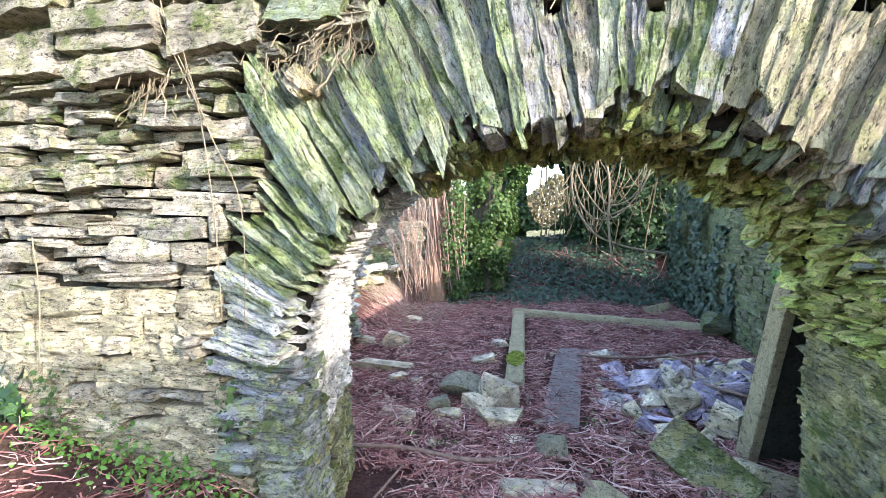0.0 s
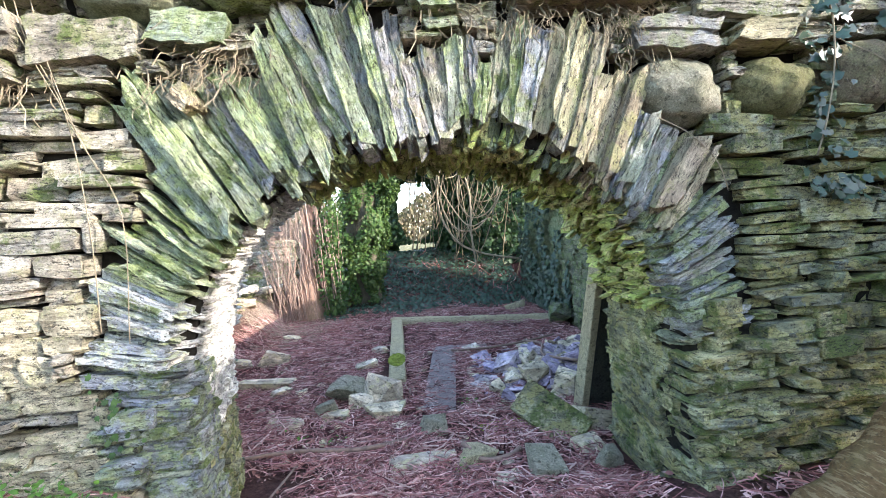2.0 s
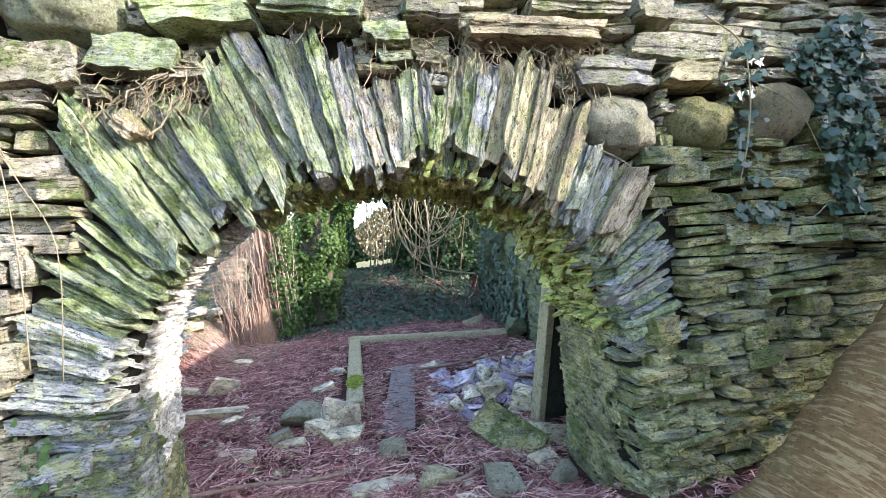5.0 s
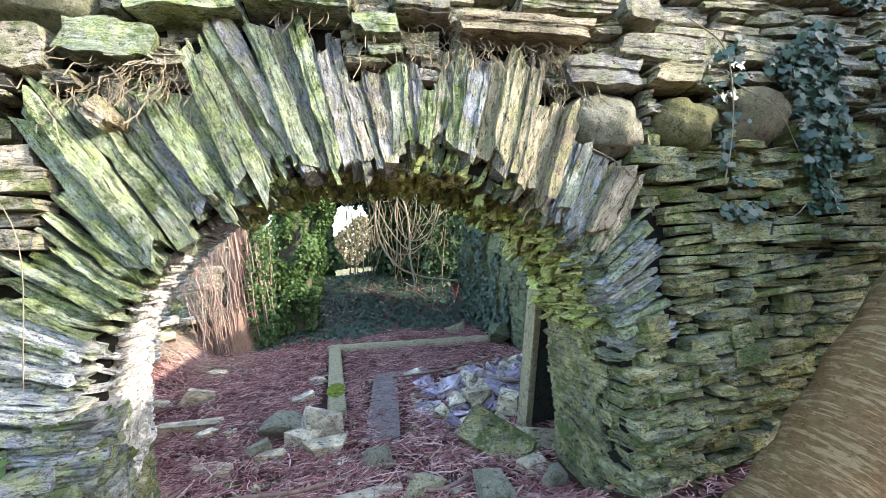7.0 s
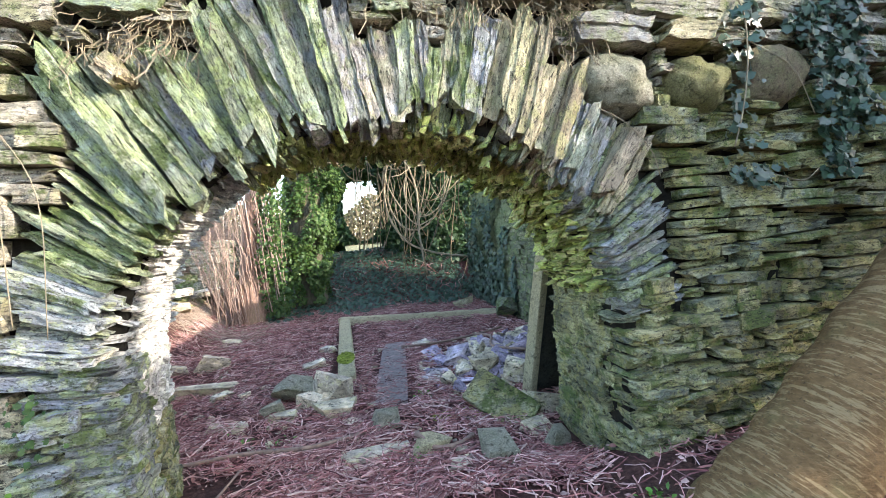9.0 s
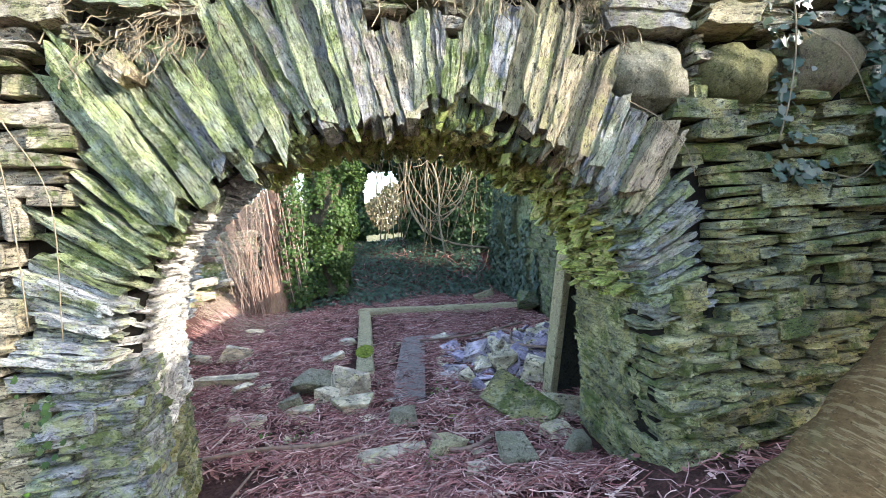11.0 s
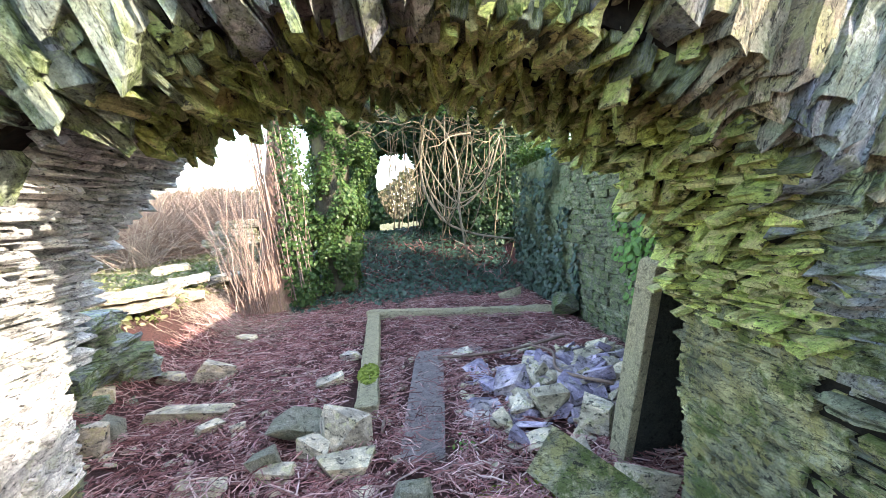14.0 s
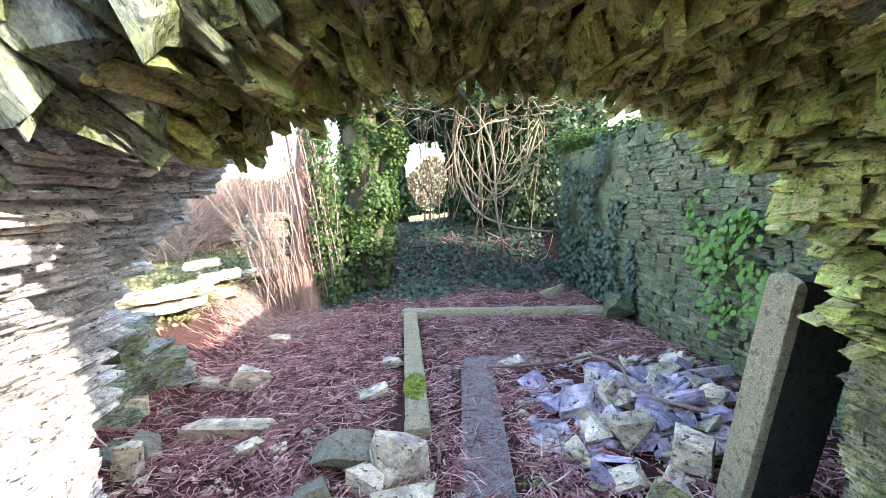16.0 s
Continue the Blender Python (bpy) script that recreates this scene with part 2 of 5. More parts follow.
M_STALK = island_material("broken_stalks", ((0.370, 0.160, 0.136), (0.567, 0.333, 0.283), (0.160, 0.062, 0.056), (0.739, 0.554, 0.468), (0.246, 0.105, 0.093)))
M_STEM = island_material("dry_stems", ((0.25, 0.17, 0.125), (0.33, 0.235, 0.175), (0.19, 0.13, 0.10), (0.39, 0.30, 0.23)))
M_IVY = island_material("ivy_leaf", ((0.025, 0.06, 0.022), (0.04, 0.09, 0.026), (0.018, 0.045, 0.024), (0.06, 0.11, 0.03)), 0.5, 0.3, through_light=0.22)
# brighter, yellower copy of the ivy tone, with sunlight put into the colour
M_IVY_SUN = island_material("sunlit_ivy_leaf", ((0.045, 0.10, 0.022), (0.075, 0.14, 0.028), (0.03, 0.075, 0.02), (0.11, 0.16, 0.04)), 0.5, 0.3, through_light=0.3)
M_IVY_BLUE = island_material("blue_green_ivy_leaf", ((0.03, 0.07, 0.04), (0.05, 0.10, 0.06), (0.025, 0.055, 0.035)), 0.4, 0.5, through_light=0.15)
M_FRESH = island_material("fresh_green_leaf", ((0.10, 0.24, 0.04), (0.14, 0.30, 0.05), (0.08, 0.19, 0.04)), 0.5, 0.4, through_light=0.3)
M_FARWOOD = island_material("bare_wood", ((0.119, 0.098, 0.059), (0.175, 0.147, 0.091), (0.077, 0.087, 0.035), (0.210, 0.182, 0.119)), through_light=0.1)
M_GRASS = island_material("dry_grass", ((0.30, 0.27, 0.14), (0.17, 0.22, 0.06), (0.38, 0.33, 0.2), (0.12, 0.19, 0.05)), through_light=0.2)


def bark_material(name, a, b, stretch, marks=None):
    k = Mat(name, 0.85, 0.25)
    v = k.coords("obj", stretch, False)
    f = k.noise(v, 6, 6, 0.7)
    col = k.mix(k.ramp(f, (0.35, 0.0), (0.65, 1.0)), a, b)
    u = k.coords("obj", (1, 1, 1), False)
    col = k.mix(k.ramp(k.noise(u, 4, 5, 0.6), (0.5, 0.0), (0.7, 0.5)), col, (0.17, 0.18, 0.07))
    if marks:
        turned = k.node("ShaderNodeMapping", Vector=u, Rotation=(0.0, radians(-43), 0.0))
        drawn = k.node("ShaderNodeMapping", Vector=turned.outputs[0], Scale=(5.0, 5.0, 42.0))
        w = k.noise(drawn.outputs[0], 1.5, 6, 0.7)
        col = k.mix(k.ramp(w, (0.52, 0.0), (0.56, 0.85)), col, marks)
        col = k.mix(k.ramp(k.noise(u, 60, 5, 0.8), (0.36, 0.7), (0.43, 0.0)), col, (0.04, 0.03, 0.015))
    nor = k.bump(f, 0.6, 0.02)
    return k.done(col, nor)


M_BARK = bark_material("smooth_bark", (0.105, 0.062, 0.022), (0.19, 0.118, 0.048), (5, 5, 11), (0.28, 0.205, 0.10))
M_DARKBARK = bark_material("dark_bark", (0.05, 0.045, 0.03), (0.10, 0.09, 0.055), (9, 9, 2))
M_SHRED = bark_material("shredded_bark", (0.20, 0.12, 0.085), (0.42, 0.27, 0.19), (14, 14, 1.5))
M_SLATE_FLAT = boulder_material("flat_slate_paving", (0.293, 0.244, 0.224), (0.412, 0.356, 0.314))
M_SLAB_DARK = boulder_material("dark_slate", (0.05, 0.055, 0.045), (0.08, 0.085, 0.06))


# ---- shapes ----
def part(name, bm, material, parent=None, label="", kind=""):
    me = bpy.data.meshes.new(name)
    bm.to_mesh(me)
    bm.free()
    return part_mesh(name, me, material, parent, label, kind)


def part_mesh(name, me, material, parent=None, label="", kind=""):
    if material and not me.materials:
        me.materials.append(material)
    ob = new(name, me)
    if parent:
        ob.parent = parent
    return tagged(ob, label, "", "", kind)


def pydata(name, verts, faces, smooth=False):
    me = bpy.data.meshes.new(name)
    me.from_pydata([tuple(v) for v in verts], [], [tuple(f) for f in faces])
    me.update()
    if smooth:
        me.polygons.foreach_set("use_smooth", [True] * len(me.polygons))
    return me


def block_bm(size, cuts, rng, jitter, chip=0.12, ragged=0.0):
    """An irregular split block: chipped corners, uneven faces, ragged ends along x."""
    bm = bmesh.new()
    bmesh.ops.create_cube(bm, size=1.0)
    if cuts:
        bmesh.ops.subdivide_edges(bm, edges=bm.edges[:], cuts=cuts, use_grid_fill=True)
    off = Vector((rng.uniform(-50, 50), rng.uniform(-50, 50), rng.uniform(-50, 50)))
    skew = rng.uniform(-0.12, 0.12)
    for v in bm.verts:
        c = v.co
        edge = sum(abs(abs(a) - 0.5) < 1e-4 for a in c)
        pull = (0.0, 0.0, chip * 0.45, chip)[edge] * rng.uniform(0.3, 1.4)
        c *= 1 - pull
        c.x += skew * c.z
        n = noise.noise_vector(c * 2.3 + off)
        c += Vector((n.x, n.y, n.z)) * jitter
        if ragged and abs(v.co.x) > 0.3:
            c.x += rng.uniform(-ragged, ragged) * 0.5
    for v in bm.verts:
        v.co = Vector((v.co.x * size[0], v.co.y * size[1], v.co.z * size[2]))
    return bm


def hull_bm(size, rng, chip=0.22, slip=0.05, extra=2):
    """An angular split stone: the hull of a box with its corners knocked off."""
    bm = bmesh.new()
    for sx in (-0.5, 0.5):
        for sy in (-0.5, 0.5):
            for sz in (-0.5, 0.5):
                for _ in range(extra):
                    cut = [rng.uniform(0, slip) for _ in range(3)]
                    cut[rng.randint(0, 2)] = rng.uniform(0, chip)
                    bm.verts.new((sx * (1 - 2 * cut[0]) * size[0], sy * (1 - 2 * cut[1]) * size[1], sz * (1 - 2 * cut[2]) * size[2]))
    got = bmesh.ops.convex_hull(bm, input=bm.verts[:])
    junk = [g for g in got["geom_interior"] + got["geom_unused"] if isinstance(g, bmesh.types.BMVert)]
    if junk:
        bmesh.ops.delete(bm, geom=list(set(junk)), context="VERTS")
    bmesh.ops.recalc_face_normals(bm, faces=bm.faces[:])
    return bm


def layered_box(nx, ny, levels):
    """The faces of a unit box cut into nx by ny columns and the given levels of z; gives the bmesh and its vertices by (i, j, k)."""
    bm = bmesh.new()
    nz = len(levels) - 1
    at = {}
    for i in range(nx + 1):
        for j in range(ny + 1):
            for k in range(nz + 1):
                if i in (0, nx) or j in (0, ny) or k in (0, nz):
                    at[i, j, k] = bm.verts.new((i / nx - 0.5, j / ny - 0.5, levels[k]))
    for i in range(nx):
        for k in range(nz):
            for j in (0, ny):
                bm.faces.new((at[i, j, k], at[i + 1, j, k], at[i + 1, j, k + 1], at[i, j, k + 1]))
        for j in range(ny):
            for k in (0, nz):
                bm.faces.new((at[i, j, k], at[i + 1, j, k], at[i + 1, j + 1, k], at[i, j + 1, k]))
    for j in range(ny):
        for k in range(nz):
            for i in (0, nx):
                bm.faces.new((at[i, j, k], at[i, j + 1, k], at[i, j + 1, k + 1], at[i, j, k + 1]))
    bmesh.ops.recalc_face_normals(bm, faces=bm.faces[:])
    return bm, at


def beds(count, rng):
    """Levels of z for a stone of a few beds, each bed's edge a sharp small step."""
    cuts = sorted(rng.uniform(-0.34, 0.34) for _ in range(count - 1))
    levels = [-0.5]
    for c in cuts:
        levels += [max(c - 0.02, levels[-1] + 0.01), max(c + 0.02, levels[-1] + 0.03)]
    return levels + [0.5]


def slab_bm(size, rng, cuts=4, ragged=0.05, rough=0.012):
    """A split slab of two or three beds with flaked faces, a wavering thickness and broken ends."""
    count = rng.choice((2, 3, 3)) if size[2] > 0.03 else 2
    levels = beds(count, rng)
    nx, ny = cuts + 4, 2
    bm, at = layered_box(nx, ny, levels)
    o = Vector((rng.uniform(-50, 50), rng.uniform(-50, 50), rng.uniform(-50, 50)))
    taper, lean = rng.uniform(-0.25, 0.25), rng.uniform(-0.2, 0.2)
    back = [rng.uniform(0.0, 0.022) for _ in range(count)]
    ends = [(rng.uniform(0, 1) * ragged, rng.uniform(0, 1) * ragged) for _ in range(count)]
    for (i, j, k), v in at.items():
        c = v.co.copy()
        bed = k // 2
        p = Vector((c.x * size[0], c.y * size[1], c.z * size[2]))
        end = abs(c.x) * 2
        p.z *= 1 + taper * c.x + 0.25 * noise.noise(Vector((p.x * 7, p.y * 6, 1)) + o)
        p.x += ragged * end ** 3 * (noise.noise(Vector((0, p.y * 9, p.z * 11)) + o) * 1.5 + lean * (c.y + 1.5 * c.z))
        if i == 0:
            p.x += ends[bed][0]
        elif i == nx:
            p.x -= ends[bed][1]
        nick = 0.012 * max(0.0, noise.noise(Vector((p.x * 14, bed * 5.0, 2)) + o))
        if j == 0:
            p.y += back[bed] + nick
        elif j == ny:
            p.y -= back[bed]
        if k in (0, len(levels) - 1) and (i in (0, nx) or j in (0, ny)):
            p.z *= rng.uniform(0.80, 1.0)
        v.co = p + noise.noise_vector(p * 11 + o) * rough + noise.noise_vector(p * 34 + o) * rough * 0.8
    return bm


def rock_bm(size, rng, count=16):
    """An angular broken stone: the hull of points on a boxy shell."""
    bm = bmesh.new()
    for _ in range(count):
        d = Vector((rng.gauss(0, 1), rng.gauss(0, 1), rng.gauss(0, 1)))
        d /= (abs(d.x) ** 5 + abs(d.y) ** 5 + abs(d.z) ** 5) ** 0.2
        d *= 0.5 * rng.uniform(0.92, 1.1)
        bm.verts.new((d.x * size[0], d.y * size[1], d.z * size[2]))
    got = bmesh.ops.convex_hull(bm, input=bm.verts[:])
    junk = [g for g in got["geom_interior"] + got["geom_unused"] if isinstance(g, bmesh.types.BMVert)]
    if junk:
        bmesh.ops.delete(bm, geom=list(set(junk)), context="VERTS")
    bmesh.ops.recalc_face_normals(bm, faces=bm.faces[:])
    return bm


def rubble_bm(rng):
    """A coursed rubble stone in a unit box: two or three uneven beds, wedge-ended, with sharp broken edges."""
    count = rng.choice((1, 2, 2, 3))
    levels = beds(count, rng)
    nx = 3
    bm, at = layered_box(nx, 1, levels)
    o = Vector((rng.uniform(-50, 50), rng.uniform(-50, 50), rng.uniform(-50, 50)))
    wl, wr, sl, sr = rng.uniform(0.70, 1.05), rng.uniform(0.70, 1.05), rng.uniform(-0.14, 0.14), rng.uniform(-0.14, 0.14)
    back = [rng.uniform(0.0, 0.13) for _ in range(count)]
    ends = [(rng.uniform(0, 0.10), rng.uniform(0, 0.10)) for _ in range(count)]
    shift = [0.0, rng.uniform(-0.1, 0.1), rng.uniform(-0.1, 0.1), 0.0]
    for (i, j, k), v in at.items():
        c = v.co.copy()
        bed = k // 2
        f = abs(c.x) * 2
        c.z *= 1 - (1 - (wl if c.x < 0 else wr)) * f ** 2
        c.z += (sl if c.x < 0 else sr) * f ** 2 * 0.5
        c.x += shift[i]
        if i == 0:
            c.x += ends[bed][0]
        elif i == nx:
            c.x -= ends[bed][1]
        c.y *= 1 - back[bed]
        if k in (0, len(levels) - 1):
            c.y *= rng.uniform(0.90, 1.0)
        v.co = c + noise.noise_vector(v.co * 2.6 + o) * 0.09 + noise.noise_vector(v.co * 7 + o) * 0.05
    return bm


def unit_blocks(name, count, seed):
    rng = random.Random(seed)
    made = []
    for _ in range(count):
        bm = rubble_bm(rng)
        me = bpy.data.meshes.new(name)
        bm.to_mesh(me)
        bm.free()
        made.append(me)
    return made


def boulder_bm(size, rng, rough=0.12, cuts=3):
    bm = bmesh.new()
    bmesh.ops.create_icosphere(bm, subdivisions=cuts, radius=0.5)
    off = Vector((rng.uniform(-50, 50), rng.uniform(-50, 50), rng.uniform(-50, 50)))
    for v in bm.verts:
        c = v.co.normalized()
        r = max(abs(c.x), abs(c.y), abs(c.z))
        c = c * (0.72 + 0.28 * 0.72 / r) * 0.54
        c = c * (1 + rough * noise.noise(v.co * 2.4 + off) + 0.35 * rough * noise.noise(v.co * 9 + off))
        v.co = Vector((c.x * size[0], c.y * size[1], c.z * size[2]))
    for f in bm.faces:
        f.smooth = True
    return bm


def tube(points, radii, sides=6):
    """Vertices and faces of a tube along a line of points."""
    pts = [Vector(p) for p in points]
    verts, faces = [], []
    for i, p in enumerate(pts):
        d = (pts[min(i + 1, len(pts) - 1)] - pts[max(i - 1, 0)]).normalized()
        a = d.orthogonal().normalized()
        if i:
            a = (last - d * last.dot(d))
            a = a.normalized() if a.length > 1e-5 else d.orthogonal().normalized()
        last = a
        b = d.cross(a)
        r = radii[i] if isinstance(radii, (list, tuple)) else radii
        for s in range(sides):
            w = 2 * math.pi * s / sides
            verts.append(p + (a * math.cos(w) + b * math.sin(w)) * r)
    for i in range(len(pts) - 1):
        for s in range(sides):
            q = i * sides
            faces.append((q + s, q + (s + 1) % sides, q + sides + (s + 1) % sides, q + sides + s))
    faces.append(tuple(range(sides - 1, -1, -1)))
    e = (len(pts) - 1) * sides
    faces.append(tuple(range(e, e + sides)))
    return verts, faces


def tubes(lines, sides=4):
    """Many tubes in one set of vertices and faces; lines of (points, radii)."""
    vs, fs = [], []
    for pts, r in lines:
        v, f = tube(pts, r, sides)
        o = len(vs)
        vs += v
        fs += [tuple(i + o for i in g) for g in f]
    return vs, fs


def curve_through(pts, n):
    """Catmull-Rom through the given points, n steps each."""
    p = [Vector(q) for q in pts]
    p = [2 * p[0] - p[1]] + p + [2 * p[-1] - p[-2]]
    outp = []
    for i in range(1, len(p) - 2):
        for k in range(n):
            t = k / n
            a, b, c, d = p[i - 1], p[i], p[i + 1], p[i + 2]
            outp.append(0.5 * ((2 * b) + (c - a) * t + (2 * a - 5 * b + 4 * c - d) * t * t + (3 * b - a - 3 * c + d) * t ** 3))
    outp.append(p[-2])
    return outp


IVY_SHAPE = ((0, -0.5, 0), (0.42, -0.28, 0.05), (0.30, 0.02, 0.02), (0.5, 0.25, 0.07), (0.16, 0.22, 0.0), (0, 0.6, -0.04), (-0.16, 0.22, 0.0), (-0.5, 0.25, 0.07), (-0.30, 0.02, 0.02), (-0.42, -0.28, 0.05))
OVAL_SHAPE = ((0, -0.5, 0), (0.28, -0.15, 0.05), (0.24, 0.2, 0.05), (0, 0.5, -0.03), (-0.24, 0.2, 0.05), (-0.28, -0.15, 0.05))
ROUND_SHAPE = tuple((0.5 * math.sin(2 * math.pi * i / 10), 0.5 * math.cos(2 * math.pi * i / 10), 0.07 * (i % 2)) for i in range(10))


def leaf_mesh(name, centres, normals, sizes, shape, seed):
    """One mesh of many leaves: each a small folded blade of the given outline."""
    rs = np.random.RandomState(seed)
    c = np.asarray(centres, float)
    nrm = np.asarray(normals, float)
    nrm = nrm / np.maximum(np.linalg.norm(nrm, axis=1, keepdims=True), 1e-6)
    ref = rs.normal(size=c.shape)
    u = np.cross(nrm, ref)
    u /= np.maximum(np.linalg.norm(u, axis=1, keepdims=True), 1e-6)
    w = np.cross(nrm, u)
    sh = np.asarray(shape)
    s = np.asarray(sizes)[:, None, None]
    v = c[:, None, :] + s * (sh[None, :, 0:1] * u[:, None, :] + sh[None, :, 1:2] * w[:, None, :] + 1.6 * sh[None, :, 2:3] * nrm[:, None, :])
    k = len(shape)
    verts = v.reshape(-1, 3)
    me = bpy.data.meshes.new(name)
    n = len(c)
    me.vertices.add(n * k)
    me.vertices.foreach_set("co", verts.ravel())
    me.loops.add(n * k)
    me.loops.foreach_set("vertex_index", np.arange(n * k))
    me.polygons.add(n)
    me.polygons.foreach_set("loop_start", np.arange(n) * k)
    me.polygons.foreach_set("loop_total", np.full(n, k))
    me.update()
    me.validate()
    return me


def smooth(a, b, x):
    t = min(1.0, max(0.0, (x - a) / (b - a)))
    return t * t * (3 - 2 * t)


# ---- ground ----
def ground_height(x, y):
    """The lie of the land: a trodden floor inside, banks against the wall, a terrace to the left and a rise at the far end."""
    front = smooth(0.55, -0.15, y)
    bank = 0.10 + 0.36 * smooth(-0.95, -1.6, x) + 0.16 * smooth(-1.6, -2.8, x) + 0.13 * smooth(0.6, 1.0, x)
    h = front * bank * (1 - 0.55 * smooth(-0.4, -1.6, y))
    inside = 1 - front
    h += inside * 0.55 * smooth(-2.3, -3.2, x) * smooth(0.6, 1.5, y)
    h += 0.95 * smooth(6.0, 9.4, y) * (1 - smooth(-2.2, -3.4, x)) + 0.25 * smooth(6.0, 12, y) * smooth(-2.2, -3.4, x)
    h += 0.9 * smooth(2.4, 3.2, x) * smooth(0.6, 1.4, y)
    h += 0.035 * noise.noise(Vector((x * 1.3, y * 1.3, 0))) + 0.015 * noise.noise(Vector((x * 5, y * 5, 3)))
    return h


def ground_lines(lo, hi, step):
    fine = list(np.arange(lo, hi + 1e-6, step))
    a, s = lo, step
    before, after = [], []
    while a > -600:
        s *= 1.35
        a -= s
        before.append(a)
    a, s = hi, step
    while a < 600:
        s *= 1.35
        a += s
        after.append(a)
    return before[::-1] + fine + after


gx, gy = ground_lines(-4.0, 3.4, 0.085), ground_lines(-2.4, 10.0, 0.1)
gv = [(x, y, ground_height(x, y)) for y in gy for x in gx]
nx = len(gx)
gf = [(j * nx + i, j * nx + i + 1, (j + 1) * nx + i + 1, (j + 1) * nx + i) for j in range(len(gy) - 1) for i in range(nx - 1)]
tagged(part_mesh("ground", pydata("ground", gv, gf, True), M_GROUND), "reddish-brown leaf mould floor strewn with dead stalks", "ground", kind="structure")

# ---- the front wall and its arch ----
THICK, WALL_TOP = 0.78, 2.95
SPRING = 0.9


def jamb_left(y):
    return -1.16 - 0.20 * y / THICK


def jamb_right(y):
    return 0.89 + 0.02 * y / THICK


def intrados(a, y, grow=0.0):
    """A point of the arch's underside: a from 0 (right springing) to pi (left springing)."""
    l, r = jamb_left(y) - grow, jamb_right(y) + grow
    rise = 0.86 + 0.05 * y / THICK + grow
    return Vector(((l + r) / 2 + (r - l) / 2 * math.cos(a), y, SPRING + rise * math.sin(a)))


def wall_body(name, label, profile, outer):
    """The wall's core between the opening's profile and its outer edge, from front to back."""
    bm = bmesh.new()
    rows = []
    for y in (0.06, THICK - 0.06):
        rows.append(([bm.verts.new(profile(i, y)) for i in range(len(outer))], [bm.verts.new((x, y, z)) for x, z in outer]))
    (fi, fo), (bi, bo) = rows
    for i in range(len(outer) - 1):
        bm.faces.new((fi[i], fo[i], fo[i + 1], fi[i + 1]))
        bm.faces.new((bi[i + 1], bo[i + 1], bo[i], bi[i]))
        bm.faces.new((fi[i], fi[i + 1], bi[i + 1], bi[i]))
        bm.faces.new((fo[i + 1], fo[i], bo[i], bo[i + 1]))
    for i in (0, len(outer) - 1):
        bm.faces.new((fi[i], bi[i], bo[i], fo[i]))
    bmesh.ops.recalc_face_normals(bm, faces=bm.faces[:])
    return tagged(part(name, bm, M_SHADE_CORE), label, "wall", kind="structure")


X0, X1 = -5.2, 4.6
GROW = 0.05
CUT = radians(42)
ARC = 28


def left_profile(i, y):
    if i == 0:
        return Vector((jamb_left(y) - GROW, y, -0.3))
    return intrados(math.pi - CUT * (i - 1) / 8, y, GROW)


def right_profile(i, y):
    if i == 0:
        return Vector((jamb_right(y) + GROW, y, -0.3))
    return intrados(CUT * (i - 1) / 8, y, GROW)


def top_profile(i, y):
    return intrados(CUT + (math.pi - 2 * CUT) * i / ARC, y, GROW)


el, er = intrados(math.pi - CUT, 0.06, GROW), intrados(CUT, 0.06, GROW)
SEAM = 1.62
wall_left = wall_body("wall_front_left", "pale grey and tan dry rubble stone wall beside the arch", left_profile,
                      [(X0, -0.3)] + [(X0 + (0.0 if k < 8 else 0), -0.1 + (SEAM + 0.1) * k / 8) for k in range(9)])
wall_right = wall_body("wall_front_right", "damp green mossy slate rubble wall beside the arch", right_profile,
                       [(X1, -0.3)] + [(X1, -0.1 + (SEAM + 0.1) * k / 8) for k in range(9)])
top_outer = []
for k in range(ARC + 1):
    f = k / ARC
    if f < 0.14:
        top_outer.append((X1, SEAM + (WALL_TOP - SEAM) * f / 0.14))
    elif f > 0.86:
        top_outer.append((X0, SEAM + (WALL_TOP - SEAM) * (1 - f) / 0.14))
    else:
        top_outer.append((X1 + (X0 - X1) * (f - 0.14) / 0.72, WALL_TOP))
wall_top = wall_body("wall_front_top", "overgrown rubble stone wall above the arch with jutting slabs", top_profile, top_outer)

# occupied cells of the wall's face, one centimetre each
OX, OZ, CELLX, CELLZ = -3.4, 0.0, 660, 310
taken = np.zeros((CELLX, CELLZ), bool)


def mark(cx, cz, length, height, angle):
    c, s = math.cos(angle), math.sin(angle)
    r = math.hypot(length, height) / 2
    for i in range(max(0, int((cx - r - OX) * 100)), min(CELLX, int((cx + r - OX) * 100) + 1)):
        for j in range(max(0, int((cz - r - OZ) * 100)), min(CELLZ, int((cz + r - OZ) * 100) + 1)):
            dx, dz = OX + (i + 0.5) / 100 - cx, OZ + (j + 0.5) / 100 - cz
            if abs(dx * c + dz * s) < length / 2 and abs(dz * c - dx * s) < height / 2:
                taken[i, j] = True


# the opening itself is taken
for i in range(CELLX):
    for j in range(CELLZ):
        x, z = OX + (i + 0.5) / 100, OZ + (j + 0.5) / 100
        l, r = jamb_left(0) - 0.10, jamb_right(0) + 0.03
        u = (x - (l + r) / 2) / ((r - l) / 2)
        if abs(u) < 1 and z < SPRING + 0.99 * math.sqrt(1 - u * u):
            taken[i, j] = True

